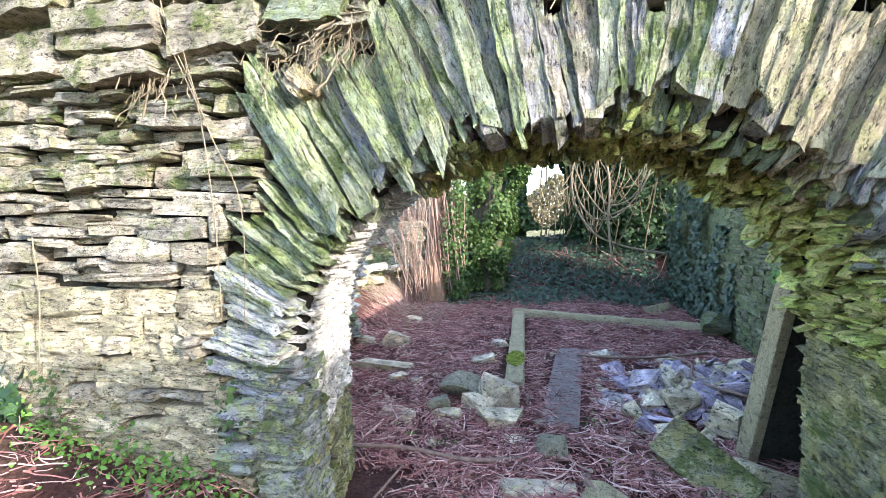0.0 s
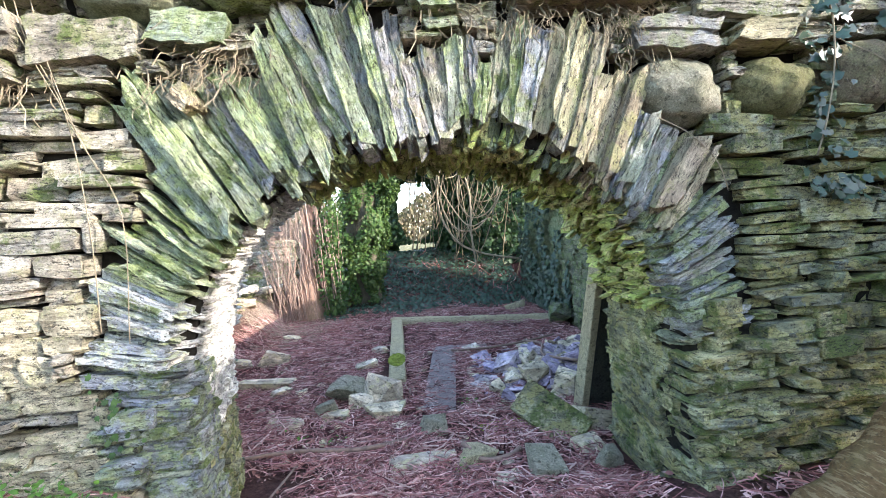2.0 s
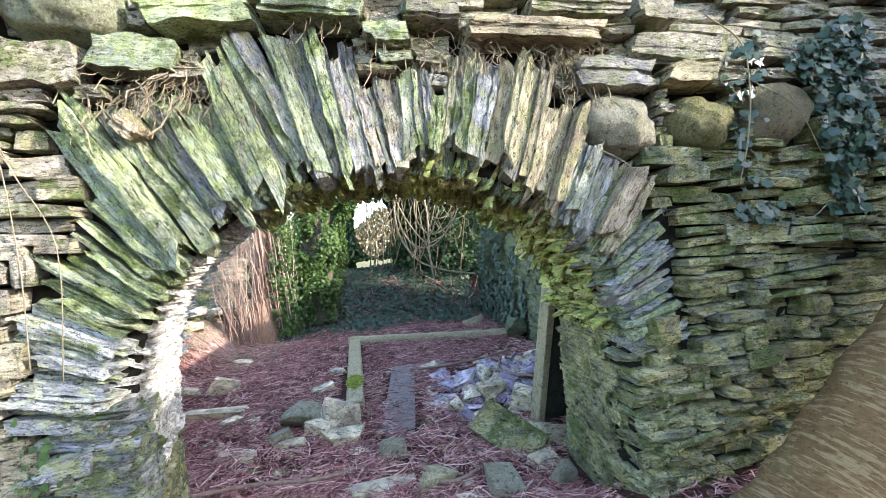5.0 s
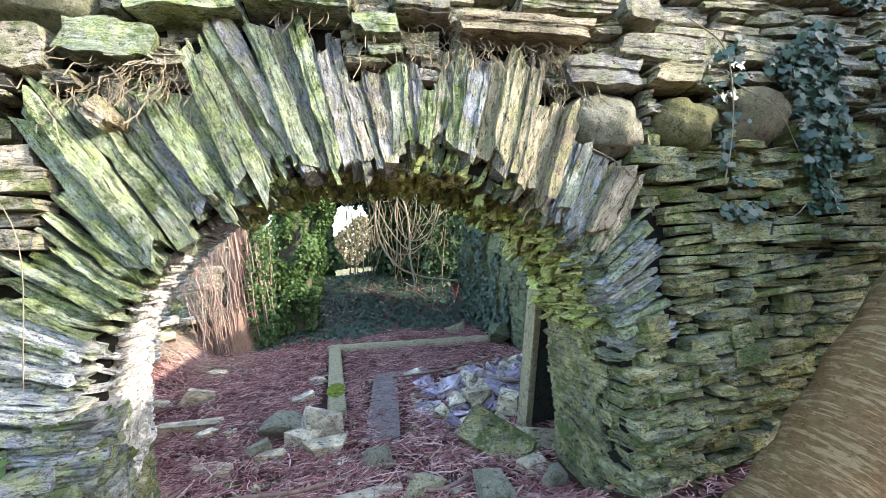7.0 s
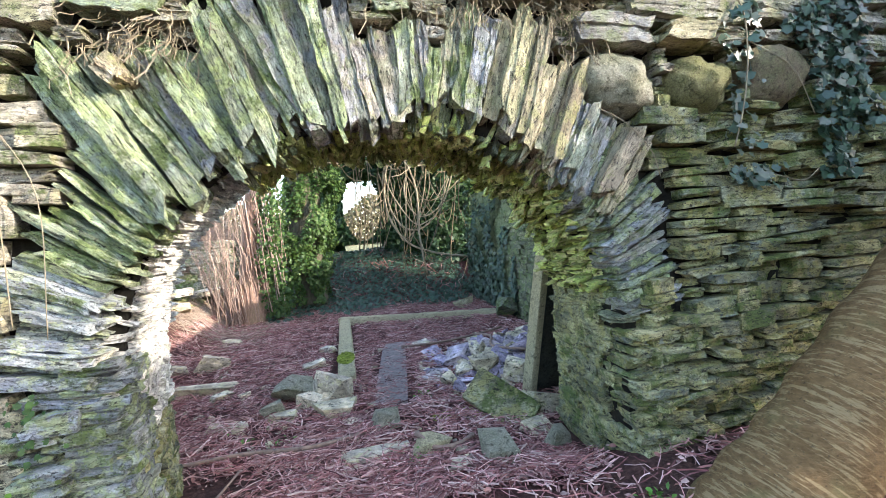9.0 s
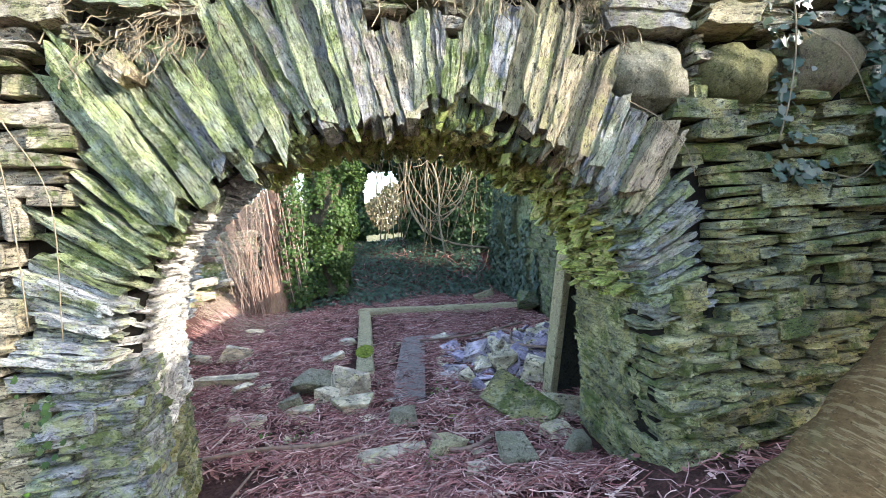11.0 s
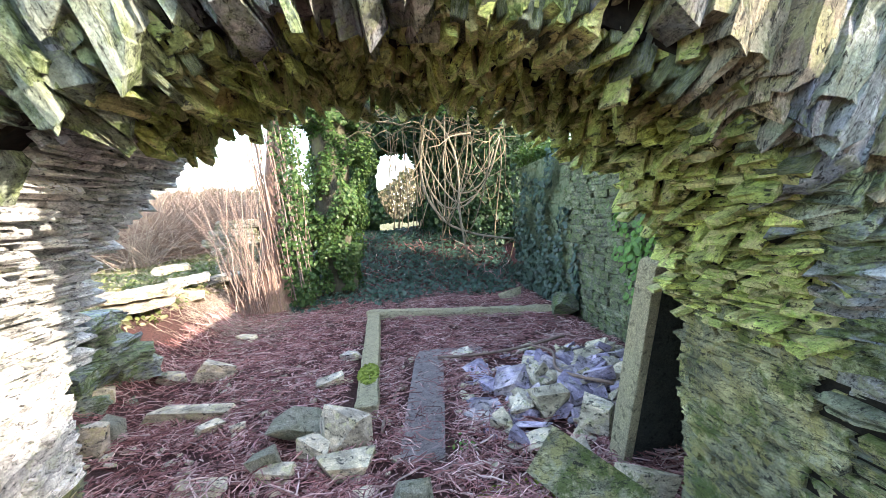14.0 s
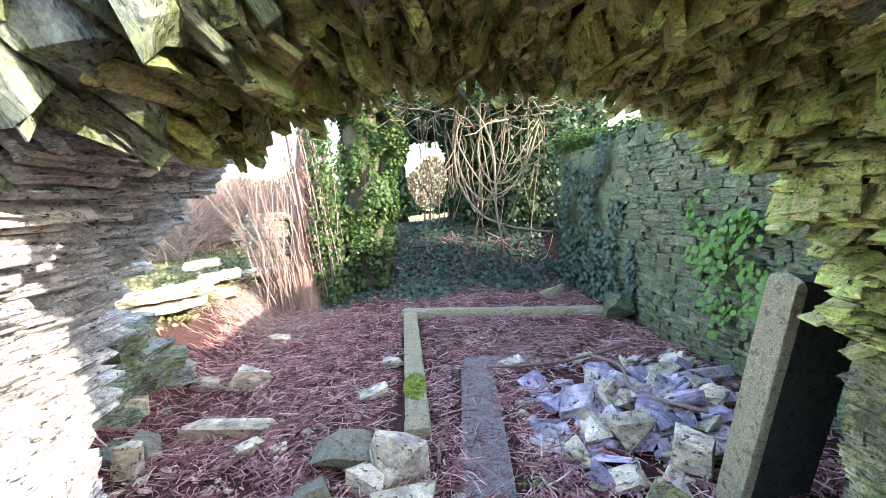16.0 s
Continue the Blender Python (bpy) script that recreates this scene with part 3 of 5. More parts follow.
# voussoirs: outer end x, z; inner end x, z; thickness
VOUSSOIRS_A = ((-1.42, 2.05, -1.05, 1.45, 0.09), (-1.36, 2.11, -1.0, 1.5, 0.05), (-1.24, 2.06, -0.92, 1.54, 0.07), (-1.11, 2.14, -0.8, 1.6, 0.08),
               (-1.0, 2.08, -0.76, 1.64, 0.06), (-0.9, 2.07, -0.71, 1.67, 0.06), (-0.86, 2.26, -0.66, 1.69, 0.08), (-0.76, 2.32, -0.49, 1.74, 0.09),
               (-0.6, 2.37, -0.44, 1.75, 0.09), (-0.5, 2.36, -0.37, 1.77, 0.07), (-0.38, 2.32, -0.29, 1.77, 0.09), (-0.26, 2.16, -0.2, 1.8, 0.07))
VOUSSOIRS_B = ((-0.17, 2.16, -0.11, 1.8, 0.07), (-0.06, 2.21, -0.05, 1.85, 0.09), (0.03, 2.1, -0.0, 1.87, 0.06), (0.19, 2.31, 0.10, 1.88, 0.11),
               (0.31, 2.26, 0.18, 1.8, 0.07), (0.44, 2.27, 0.28, 1.77, 0.09), (0.53, 2.23, 0.37, 1.69, 0.09), (0.63, 2.03, 0.45, 1.61, 0.14),
               (0.71, 1.9, 0.56, 1.55, 0.075), (0.78, 1.8, 0.62, 1.49, 0.085), (0.88, 1.76, 0.70, 1.44, 0.09), (1.0, 1.72, 0.77, 1.4, 0.11))
arch = tagged(new("stone_arch"), "ruined segmental arch of thin upright slate voussoirs in the wall", "arch")
arch.location = (-0.14, 0.3, 1.7)


def slate(name, cx, cy, cz, length, depth, height, angle, material, parent, rng, cuts=3, ragged=0.10, yaw=0.0, label=""):
    bm = slab_bm((length, depth, height), rng, cuts, ragged * 0.6, 0.010)
    ob = part(name, bm, material, parent, label)
    base = parent.matrix_basis.inverted() if parent else Matrix()
    ob.matrix_basis = base @ (Matrix.Translation((cx, cy, cz)) @ Matrix.Rotation(yaw, 4, "Z") @ Matrix.Rotation(-angle, 4, "Y"))
    return ob


def arch_stone(x, rng):
    """Mossy slate towards the left, blue-grey in the crown, tan towards the right."""
    if x < -0.72:
        return M_ARCH_GREEN if rng.random() < 0.8 else M_ARCH
    if x > 0.22:
        return M_TAN if rng.random() < 0.75 else M_ARCH
    return M_ARCH if rng.random() < 0.8 else M_ARCH_GREEN


rng = random.Random(5)
# thin packing slates between the voussoirs, set a little back
ring = VOUSSOIRS_A + VOUSSOIRS_B
for p, q in zip(ring, ring[1:]):
    for f in (0.3, 0.52, 0.75):
        xo, zo, xi, zi = (p[k] + (q[k] - p[k]) * f for k in range(4))
        ang = math.atan2(zo - zi, xo - xi)
        L = math.hypot(xo - xi, zo - zi) * rng.uniform(0.78, 0.97)
        slate("packing_slate", (xo + xi) / 2 + 0.035, 0.085 + rng.uniform(-0.02, 0.015), (zo + zi) / 2 + rng.uniform(-0.02, 0.02), L, 0.17, rng.uniform(0.03, 0.05), ang,
              arch_stone((xo + xi) / 2, rng), arch, rng, 4, 0.10)
for xo, zo, xi, zi, w in VOUSSOIRS_A + VOUSSOIRS_B:
    xi2, zi2 = xi + 0.5 * w * 0.8, zi
    xo2, zo2 = xo + 0.5 * w * 0.8, zo
    L = math.hypot(xo2 - xi2, zo2 - zi2) + 0.05
    ang = math.atan2(zo2 - zi2, xo2 - xi2)
    cx, cz = (xo2 + xi2) / 2, (zo2 + zi2) / 2
    w *= 1.42
    mark(cx, cz, L, w * 1.05, ang)
    layers = max(1, round(w / 0.062 + rng.uniform(-0.4, 0.4)))
    for k in range(layers):
        off = (k + 0.5 - layers / 2) * w / layers
        trim = rng.uniform(0.0, 0.16) if k else 0.0
        slide = rng.uniform(-0.5, 0.5) * trim * L
        proud = rng.uniform(-0.035, 0.02)
        slate("voussoir" if k == 0 else "split_layer", cx - math.sin(ang) * off + math.cos(ang) * slide, 0.055 + proud, cz + math.cos(ang) * off + math.sin(ang) * slide,
              L * (1 - trim), 0.19, w / layers * rng.uniform(0.95, 1.3), ang + rng.uniform(-0.02, 0.02), arch_stone(cx, rng), arch, rng, 6, 0.12)


slate("wedge_stone", -1.115, -0.03, 1.985, 0.11, 0.16, 0.085, radians(-50), M_TAN, arch, rng, 3, 0.03)


def fan_stone(side, f, rng):
    """Grey-green slates low on the left; mixed mossy and blue-grey ones on the right."""
    if side < 0:
        return M_JAMB2 if f > 0.45 else M_ARCH_GREEN
    return rng.choice((M_ARCH_GREEN, M_ARCH_GREEN, M_JAMB, M_ARCH))


def fan(side, n, a0, a1, t0, t1):
    """Thin slates that turn from the voussoirs' slope to lie flat at the jamb."""
    for i in range(n):
        f = i / (n - 1)
        p = intrados(a0 + (a1 - a0) * f, 0.0)
        if side < 0:
            p.x -= 0.03 + 0.07 * min(1.0, 2.2 * f)
        if f > 0.86:
            p.z -= 0.05 * (f - 0.86) / 0.14
        L = rng.uniform(0.30, 0.48) * (1.05 - 0.25 * f)
        t = t0 + (t1 - t0) * f ** 0.8 + rng.uniform(-0.05, 0.05)
        ang = t if side > 0 else math.pi - t
        cx, cz = p.x + math.cos(ang) * (L / 2 + 0.0), p.z + math.sin(ang) * (L / 2 + 0.0)
        h = rng.uniform(0.020, 0.042)
        mark(cx, cz, L, h * 1.25, ang)
        slate("slate", cx, (0.10 if side > 0 else 0.045) + rng.uniform(-0.025, 0.02), cz, L, 0.20 if side > 0 else 0.15, h * 1.25, ang, fan_stone(side, f, rng), arch, rng, 3, 0.08, yaw=0.10 * side)


fan(1, 24, radians(36), radians(-2), radians(52), radians(8))
fan(-1, 27, math.pi - radians(38), math.pi + radians(4), radians(54), radians(2))

# larger stones set by hand over the arch: left, top, right, bottom
UPPER = ((-1.52, 2.58, -1.09, 2.33), (-1.66, 2.31, -1.25, 2.13), (-1.24, 2.32, -0.94, 2.19), (-1.03, 2.46, -0.62, 2.36), (-0.60, 2.47, -0.21, 2.39),
         (0.22, 2.39, 0.84, 2.31), (0.71, 2.23, 1.08, 2.10), (-0.20, 2.37, -0.02, 2.29), (-0.19, 2.28, -0.02, 2.22), (1.01, 2.35, 1.47, 2.23),
         (1.13, 2.20, 1.42, 2.11), (0.50, 2.48, 0.98, 2.41), (1.0, 2.53, 1.22, 2.39), (-0.06, 2.48, 0.18, 2.39), (-2.2, 2.35, -1.70, 2.18),
         (-2.6, 2.52, -2.12, 2.36), (-2.08, 2.56, -1.56, 2.36), (-2.15, 2.16, -1.72, 2.06), (-2.66, 2.30, -2.24, 2.14))
for x0, z1, x1, z0 in UPPER:
    cx, cz, L, h = (x0 + x1) / 2, (z0 + z1) / 2, x1 - x0, z1 - z0
    mark(cx, cz, L, h, 0)
    if (x0, z1) == (-1.52, 2.58):
        ob = part("boulder", boulder_bm((L * 1.1, 0.36, h * 1.15), rng, 0.25, 4), M_GREEN_BOULDER, wall_top, "smooth pale green boulder")
        ob.location = (cx, 0.04, cz)
        continue
    tone = M_TAN if (x0, z1) in ((0.22, 2.39), (1.13, 2.20)) else M_ARCH if (x0, z1) == (0.71, 2.23) else M_ARCH_GREEN if -1.3 < x0 < -0.1 else M_TOP
    slate("stone", cx, 0.06 + rng.uniform(-0.05, 0.02), cz, L * 1.02, 0.32, h * 1.02, rng.uniform(-0.06, 0.06), tone, wall_top, rng, 4, 0.05)
for x0, z1, x1, z0, m in ((0.75, 2.085, 1.13, 1.815, M_BOULDER), (1.18, 2.07, 1.54, 1.81, M_BOULDER_OLIVE), (1.60, 2.135, 1.985, 1.82, M_BOULDER_TAN)):
    cx, cz = (x0 + x1) / 2, (z0 + z1) / 2
    mark(cx, cz, (x1 - x0) * 0.97, (z1 - z0) * 0.97, 0)
    ob = part("boulder", boulder_bm(((x1 - x0) * 1.08, 0.36, (z1 - z0) * 1.1), rng, 0.22, 4), m, wall_top, "rounded lichen-covered boulder")
    ob.location = (cx, 0.07, cz)

# coursed rubble fills the rest
BLOCKS = unit_blocks("rubble_block", 36, 3)
rest = {}


def lay(name, cx, cy, cz, length, depth, height, tilt, yaw, parent, material, rng, quota):
    """One rubble stone: an object of its own, or part of the joined rest past the quota."""
    me = rng.choice(BLOCKS)
    flip = Matrix.Rotation(rng.choice((0, math.pi)), 4, "Y") @ Matrix.Rotation(rng.choice((0, math.pi)), 4, "Z")
    m = Matrix.Translation((cx, cy, cz)) @ Matrix.Rotation(yaw, 4, "Z") @ Matrix.Rotation(tilt, 4, "Y") @ flip @ Matrix.Diagonal((length, depth, height, 1))
    key = (parent.name, material.name)
    have, verts, faces = rest.setdefault(key, [[0], [], []])
    if have[0] < quota:
        have[0] += 1
        ob = new(name, me)
        ob.parent = parent
        ob.matrix_basis = parent.matrix_basis.inverted() @ m
        if not me.materials:
            me.materials.append(None)
        ob.material_slots[0].link = "OBJECT"
        ob.material_slots[0].material = material
    else:
        o = len(verts)
        verts.extend(m @ v.co for v in me.vertices)
        faces.extend(tuple(i + o for i in p.vertices) for p in me.polygons)


def free_run(x, z, h, limit):
    """How far a course of height h at z runs free from x."""
    j0, j1 = int((z - OZ) * 100), int((z + h - OZ) * 100)
    i = int((x - OX) * 100)
    n = 0
    while i + n < CELLX and n < limit * 100 and taken[i + n, j0 + 1:max(j0 + 2, j1 - 1)].mean() < 0.25:
        n += 1
    return n / 100


rng = random.Random(11)
z = 0.02
while z < 2.62:
    step = rng.uniform(0.032, 0.055) if rng.random() < 0.5 else rng.uniform(0.06, 0.115)
    x = -3.3
    while x < 3.0:
        run = free_run(x, z, step, 0.6)
        if run < 0.035:
            x += max(run, 0.0) + 0.015
            continue
        on_left = x < -0.1
        L = min(run, rng.uniform(0.10, 0.42) if z > 0.9 else rng.uniform(0.08, 0.30))
        if run - L < 0.05:
            L = run
        parts = 1 if (step < 0.065 or rng.random() < (0.65 if on_left else 0.3)) else 2
        home = wall_top if z > SEAM else (wall_left if on_left else wall_right)
        mat = M_TOP if z > SEAM else (M_LEFT if on_left else M_RIGHT)
        if z > SEAM and not on_left and x > 0.9 and z < 1.85:
            mat = M_RIGHT
        # lower face beside the jamb: shade painted in with the darker slate
        if on_left and x > -1.62 and z < 1.05:
            mat = M_JAMB
        if x < -1.62 and z < 1.12 and rng.random() < 0.85:
            mat, parts = M_PALE, 1
        for k in range(parts):
            hh = step / parts
            wob = 0.016 * math.sin(x * 3.1 + z * 2) + 0.012 * math.sin(x * 7.3 - z * 5)
            if mat is M_PALE:
                lay("stone", x + L / 2, 0.066 + rng.uniform(-0.012, 0.012), z + hh * (k + 0.5), L + 0.010, 0.2, hh * 1.08, rng.uniform(-0.03, 0.03), rng.uniform(-0.03, 0.03), home, mat, rng, 290)
                continue
            lay("stone", x + L / 2, 0.075 + (rng.uniform(-0.055, 0.03) if rng.random() < 0.9 else 0.06), z + hh * (k + 0.5) + wob, L + 0.006, 0.2, hh * rng.uniform(0.72, 1.10), rng.uniform(-0.08, 0.08), rng.uniform(-0.10, 0.10), home, mat, rng, 290)
        taken[int((x - OX) * 100):int((x + L - OX) * 100), int((z - OZ) * 100):int((z + step - OZ) * 100)] = True
        x += L + 0.004
    z += step

# jambs: flat slates that turn the corner into the opening
for side in (-1, 1):
    home, mat = (wall_left, M_JAMB) if side < 0 else (wall_right, M_RIGHT)
    zz = 0.0
    while zz < SPRING + 0.06:
        h = rng.uniform(0.022, 0.05) if side < 0 else rng.uniform(0.03, 0.065)
        y = -0.02 + rng.uniform(-0.02, 0.04)
        first = True
        while y < THICK:
            L = rng.uniform(0.10, 0.30)
            L = min(L, THICK - y + 0.03)
            ym = y + L / 2
            xf = (jamb_left(ym) if side < 0 else jamb_right(ym)) + side * (0.11 + rng.uniform(-0.012, 0.012))
            yaw = (math.atan2(THICK, -0.20) if side < 0 else math.atan2(THICK, 0.02)) + rng.uniform(-0.1, 0.1)
            if first:
                yaw += -0.25 if side < 0 else 0.45
                xf += side * (0.03 if side < 0 else 0.07)
                first = False
            # left reveal: sun-whitened lime above, darker green stone in the shaded foot
            lay("jamb_stone", xf, ym, zz + h / 2, L + 0.02, 0.2, h * 1.1, rng.uniform(-0.05, 0.05), yaw, home, (M_LIME_SUNLIT if zz > 0.5 + 0.1 * rng.random() else M_RIGHT) if side < 0 and ym > 0.1 else mat, rng, 250)
            y += L
        zz += h

# packing stones behind the corner slates
zz = 0.1
while zz < SPRING:
    h = rng.uniform(0.04, 0.07)
    lay("jamb_stone", jamb_left(0.1) - 0.115 + rng.uniform(-0.015, 0.01), 0.10 + rng.uniform(-0.03, 0.03), zz + h / 2, 0.24, 0.2, h * 1.15, rng.uniform(-0.05, 0.05), math.atan2(THICK, -0.20) + rng.uniform(-0.3, 0.0), wall_left, M_JAMB, rng, 250)
    zz += h

# underside of the arch: ragged slate ends
a = radians(3)
while a < math.pi - radians(3):
    limed_band = a > math.pi - radians(55)
    step = rng.uniform(0.016, 0.026) if limed_band else rng.uniform(0.016, 0.034)
    y = (0.12 if a < math.pi - radians(40) else 0.08) + rng.uniform(-0.04, 0.04)
    while y < THICK + 0.02:
        limed = limed_band
        L = rng.uniform(0.10, 0.26) if limed else rng.uniform(0.035, 0.10)
        p = intrados(a, y + L / 2)
        q = intrados(a + 0.02, y + L / 2)
        tang = math.atan2(q.z - p.z, q.x - p.x)
        nrm = Vector((math.sin(tang), 0, -math.cos(tang)))
        depth = rng.uniform(0.07, 0.14)
        if limed:
            poke = rng.uniform(-0.012, 0.010)
            slope = tang + math.pi / 2 + rng.uniform(-0.15, 0.15)
        else:
            poke = rng.uniform(-0.045, 0.02) if rng.random() < 0.78 else rng.uniform(0.02, 0.075)
            slope = tang + math.pi / 2 + rng.uniform(-0.6, 0.6)
        c = p + nrm * (depth / 2 - poke)
        # the limed band carries the painted sun patch up into the arch
        lay("soffit_stone", c.x, y + L / 2, c.z, depth, L + 0.012, step * (rng.uniform(0.75, 1.2) if limed else rng.uniform(0.45, 1.0)), -slope, rng.uniform(-0.08, 0.08) if limed else rng.uniform(-0.45, 0.45), arch, M_LIME_SUNLIT if limed else M_SOFFIT, rng, 290)
        y += L
    a += step

# packing between the crown's voussoirs and the underside
for i in range(190):
    a = rng.uniform(radians(35), math.pi - radians(58))
    y = rng.uniform(0.07, 0.17)
    p = intrados(a, y, rng.uniform(0.05, 0.12))
    lay("soffit_stone", p.x, y, p.z, rng.uniform(0.10, 0.18), rng.uniform(0.05, 0.13), rng.uniform(0.018, 0.045), -(a + rng.uniform(-0.3, 0.3)), rng.uniform(-0.3, 0.3), arch, M_SOFFIT if rng.random() < 0.5 else M_ARCH_GREEN, rng, 290)


def join_rest():
    """The stones past the quota, joined into one part for each wall and material."""
    for (pname, mname), (have, verts, faces) in rest.items():
        if verts:
            home = bpy.data.objects[pname]
            ob = part_mesh("rubble_fill", pydata("rubble_fill", verts, faces), bpy.data.materials[mname], home, "", "stuff")
            ob.matrix_basis = home.matrix_basis.inverted()
    rest.clear()


join_rest()

# ---- inner right wall ----
def stone_face(name, label, origin, along, length, height, seed, quota, material, core_material, sink=0.05, rough=0.02):
    """A free rubble wall: a core and coursed stones on its visible face (the face is to the left of 'along')."""
    d = Vector((math.cos(along), math.sin(along), 0))
    n = Vector((-d.y, d.x, 0))
    bm = bmesh.new()
    o = Vector(origin)
    segs = 12
    front, back = [], []
    for i in range(segs + 1):
        p = o + d * (length * i / segs)
        top = height - 0.10 + 0.06 * noise.noise(Vector((i * 0.9, seed, 0)))
        front.append((bm.verts.new(p - n * 0.03 + Vector((0, 0, -0.3))), bm.verts.new(p - n * 0.03 + Vector((0, 0, top)))))
        back.append((bm.verts.new(p - n * 0.5 + Vector((0, 0, -0.3))), bm.verts.new(p - n * 0.5 + Vector((0, 0, top)))))
    for i in range(segs):
        bm.faces.new((front[i][0], front[i + 1][0], front[i + 1][1], front[i][1]))
        bm.faces.new((back[i + 1][0], back[i][0], back[i][1], back[i + 1][1]))
        bm.faces.new((front[i][1], front[i + 1][1], back[i + 1][1], back[i][1]))
    bm.faces.new((front[0][0], front[0][1], back[0][1], back[0][0]))
    bm.faces.new((front[-1][0], back[-1][0], back[-1][1], front[-1][1]))
    bmesh.ops.recalc_face_normals(bm, faces=bm.faces[:])
    wall = tagged(part(name, bm, core_material), label, "wall", kind="structure")
    r = random.Random(seed)
    z = -0.05
    while z < height - 0.02:
        h = r.uniform(0.028, 0.095)
        s = 0.0
        while s < length:
            L = r.uniform(0.10, 0.46)
            c = o + d * (s + L / 2) - n * (sink + r.uniform(-rough, rough))
            lay("stone", c.x, c.y, z + h / 2, L, 0.16, h * 1.05, r.uniform(-0.05, 0.05), along + r.uniform(-0.06, 0.06), wall, material, r, quota)
            s += L
        z += h
    return wall


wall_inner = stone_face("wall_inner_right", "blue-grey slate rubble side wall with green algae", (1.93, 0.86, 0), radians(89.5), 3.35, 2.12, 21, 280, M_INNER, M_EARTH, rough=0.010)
wall_plaster = stone_face("wall_inner_far", "algae-green rendered end of the side wall", (1.97, 4.22, 0), radians(87.5), 2.45, 2.10, 22, 0, M_ALGAE, M_ALGAE, sink=0.095, rough=0.006)
join_rest()

# ---- floor furniture: kerbs, slabs ----
def kerb(label, x0, y0, x1, y1, width, height, seed):
    d = Vector((x1 - x0, y1 - y0, 0))
    L = d.length
    r = random.Random(seed)
    bm = bmesh.new()
    n = max(6, int(L / 0.12))
    prev = None
    for i in range(n + 1):
        s = L * i / n - L / 2
        ring = []
        for u, v in ((-1, 0), (-1, 0.85), (-0.86, 1), (0.86, 1), (1, 0.85), (1, 0)):
            ring.append(bm.verts.new((s, u * width / 2 + r.uniform(-0.006, 0.006), -0.15 + v * (height + 0.15) + (r.uniform(-0.008, 0.006) if v > 0 else 0))))
        if prev:
            for k in range(5):
                bm.faces.new((prev[k], ring[k], ring[k + 1], prev[k + 1]))
        else:
            bm.faces.new(ring)
        prev = ring
    bm.faces.new(prev[::-1])
    bmesh.ops.recalc_face_normals(bm, faces=bm.faces[:])
    ob = tagged(part("kerb", bm, M_CONCRETE), label, "kerb", "low kerbs of the floor")
    ob.matrix_basis = pose((x0 + x1) / 2, (y0 + y1) / 2, 0, 0, 0, math.degrees(math.atan2(d.y, d.x)))
    return ob


kerb_long = kerb("low yellowish concrete kerb with a moss patch on the floor", -0.495, 2.10, -0.58, 5.02, 0.17, 0.10, 1)
kerb_far = kerb("low weathered concrete kerb crossing the floor to the wall", -0.665, 5.10, 1.86, 4.33, 0.15, 0.11, 2)


def moss_pad(label, x, y, z, rx, ry, seed, count):
    rs = np.random.RandomState(seed)
    a, q = rs.uniform(0, 2 * np.pi, count), np.sqrt(rs.uniform(0, 1, count))
    c = np.stack([x + rx * q * np.cos(a), y + ry * q * np.sin(a), z + 0.012 * (1 - q) + rs.uniform(0, 0.008, count)], 1)
    n = np.stack([rs.normal(0, 0.6, count), rs.normal(0, 0.6, count), np.ones(count)], 1)
    return tagged(part_mesh("moss_patch", leaf_mesh("moss_patch", c, n, rs.uniform(0.012, 0.028, count), OVAL_SHAPE, seed), M_GRASS2), label, "moss", kind="stuff")


M_GRASS2 = island_material("moss", ((0.272, 0.340, 0.060), (0.374, 0.425, 0.085), (0.187, 0.255, 0.051)), 0.9, 0.1, through_light=0.2)
moss_pad("bright yellow-green moss cushion on the kerb", -0.515, 2.72, 0.098, 0.088, 0.24, 4, 1500)
moss_pad("green moss on the floor beside fallen stones", 0.36, 1.12, 0.02, 0.26, 0.10, 5, 900)

for sx, sy, x, y, label in ((0.27, 1.72, -0.065, 2.36, "long flat grey slate paving strip in the litter"), (0.62, 0.26, 0.22, 3.22, "flat grey slate paving piece across the strip's end")):
    paving = tagged(part("paving_slab", block_bm((sx, sy, 0.07), 5, random.Random(8), 0.012, 0.03), M_SLATE_FLAT), label, "slab")
    paving.matrix_basis = pose(x, y, 0.003 if sx > 0.5 else 0.0, 0, 0, -6)

# upright slab beside the opening
upright = tagged(new("standing_slab"), "tall pale stone slab standing upright against the jamb", "slab")
upright.location = (1.0, 1.22, 0.04)
ob = part("slab_face", block_bm((0.34, 0.10, 1.11), 4, random.Random(3), 0.012, 0.03), M_SLAB_DARK, upright, "dark slate face")
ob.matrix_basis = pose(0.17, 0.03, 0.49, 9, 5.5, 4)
ob = part("slab_edge", block_bm((0.055, 0.125, 1.15), 4, random.Random(4), 0.02, 0.05), M_CONCRETE, upright, "pale lichened edge")
ob.matrix_basis = pose(-0.03, 0.0, 0.49, 9, 5.5, 8)


# ---- fallen stones ----
def fallen(label, x, y, sx, sy, sz, rz, seed, material=None, rx=0, ry=0, lift=0.0, name="fallen_stone", rough=0.09):
    r = random.Random(seed)
    if sx < 0.1 or "boulder" in label or "rounded" in label:
        bm = rock_bm((sx, sy, sz), r, 20 if sx > 0.25 else 13)
    else:
        bm = hull_bm((sx * 1.06, sy * 1.06, sz * 1.06), r, 0.45, 0.24, 1)
    ob = tagged(part(name, bm, material or M_SCREE), label, "stone", "fallen stones")
    z = ground_height(x, y) + sz * 0.34 + lift
    ob.matrix_basis = pose(x, y, z, rx, ry, rz)
    return ob


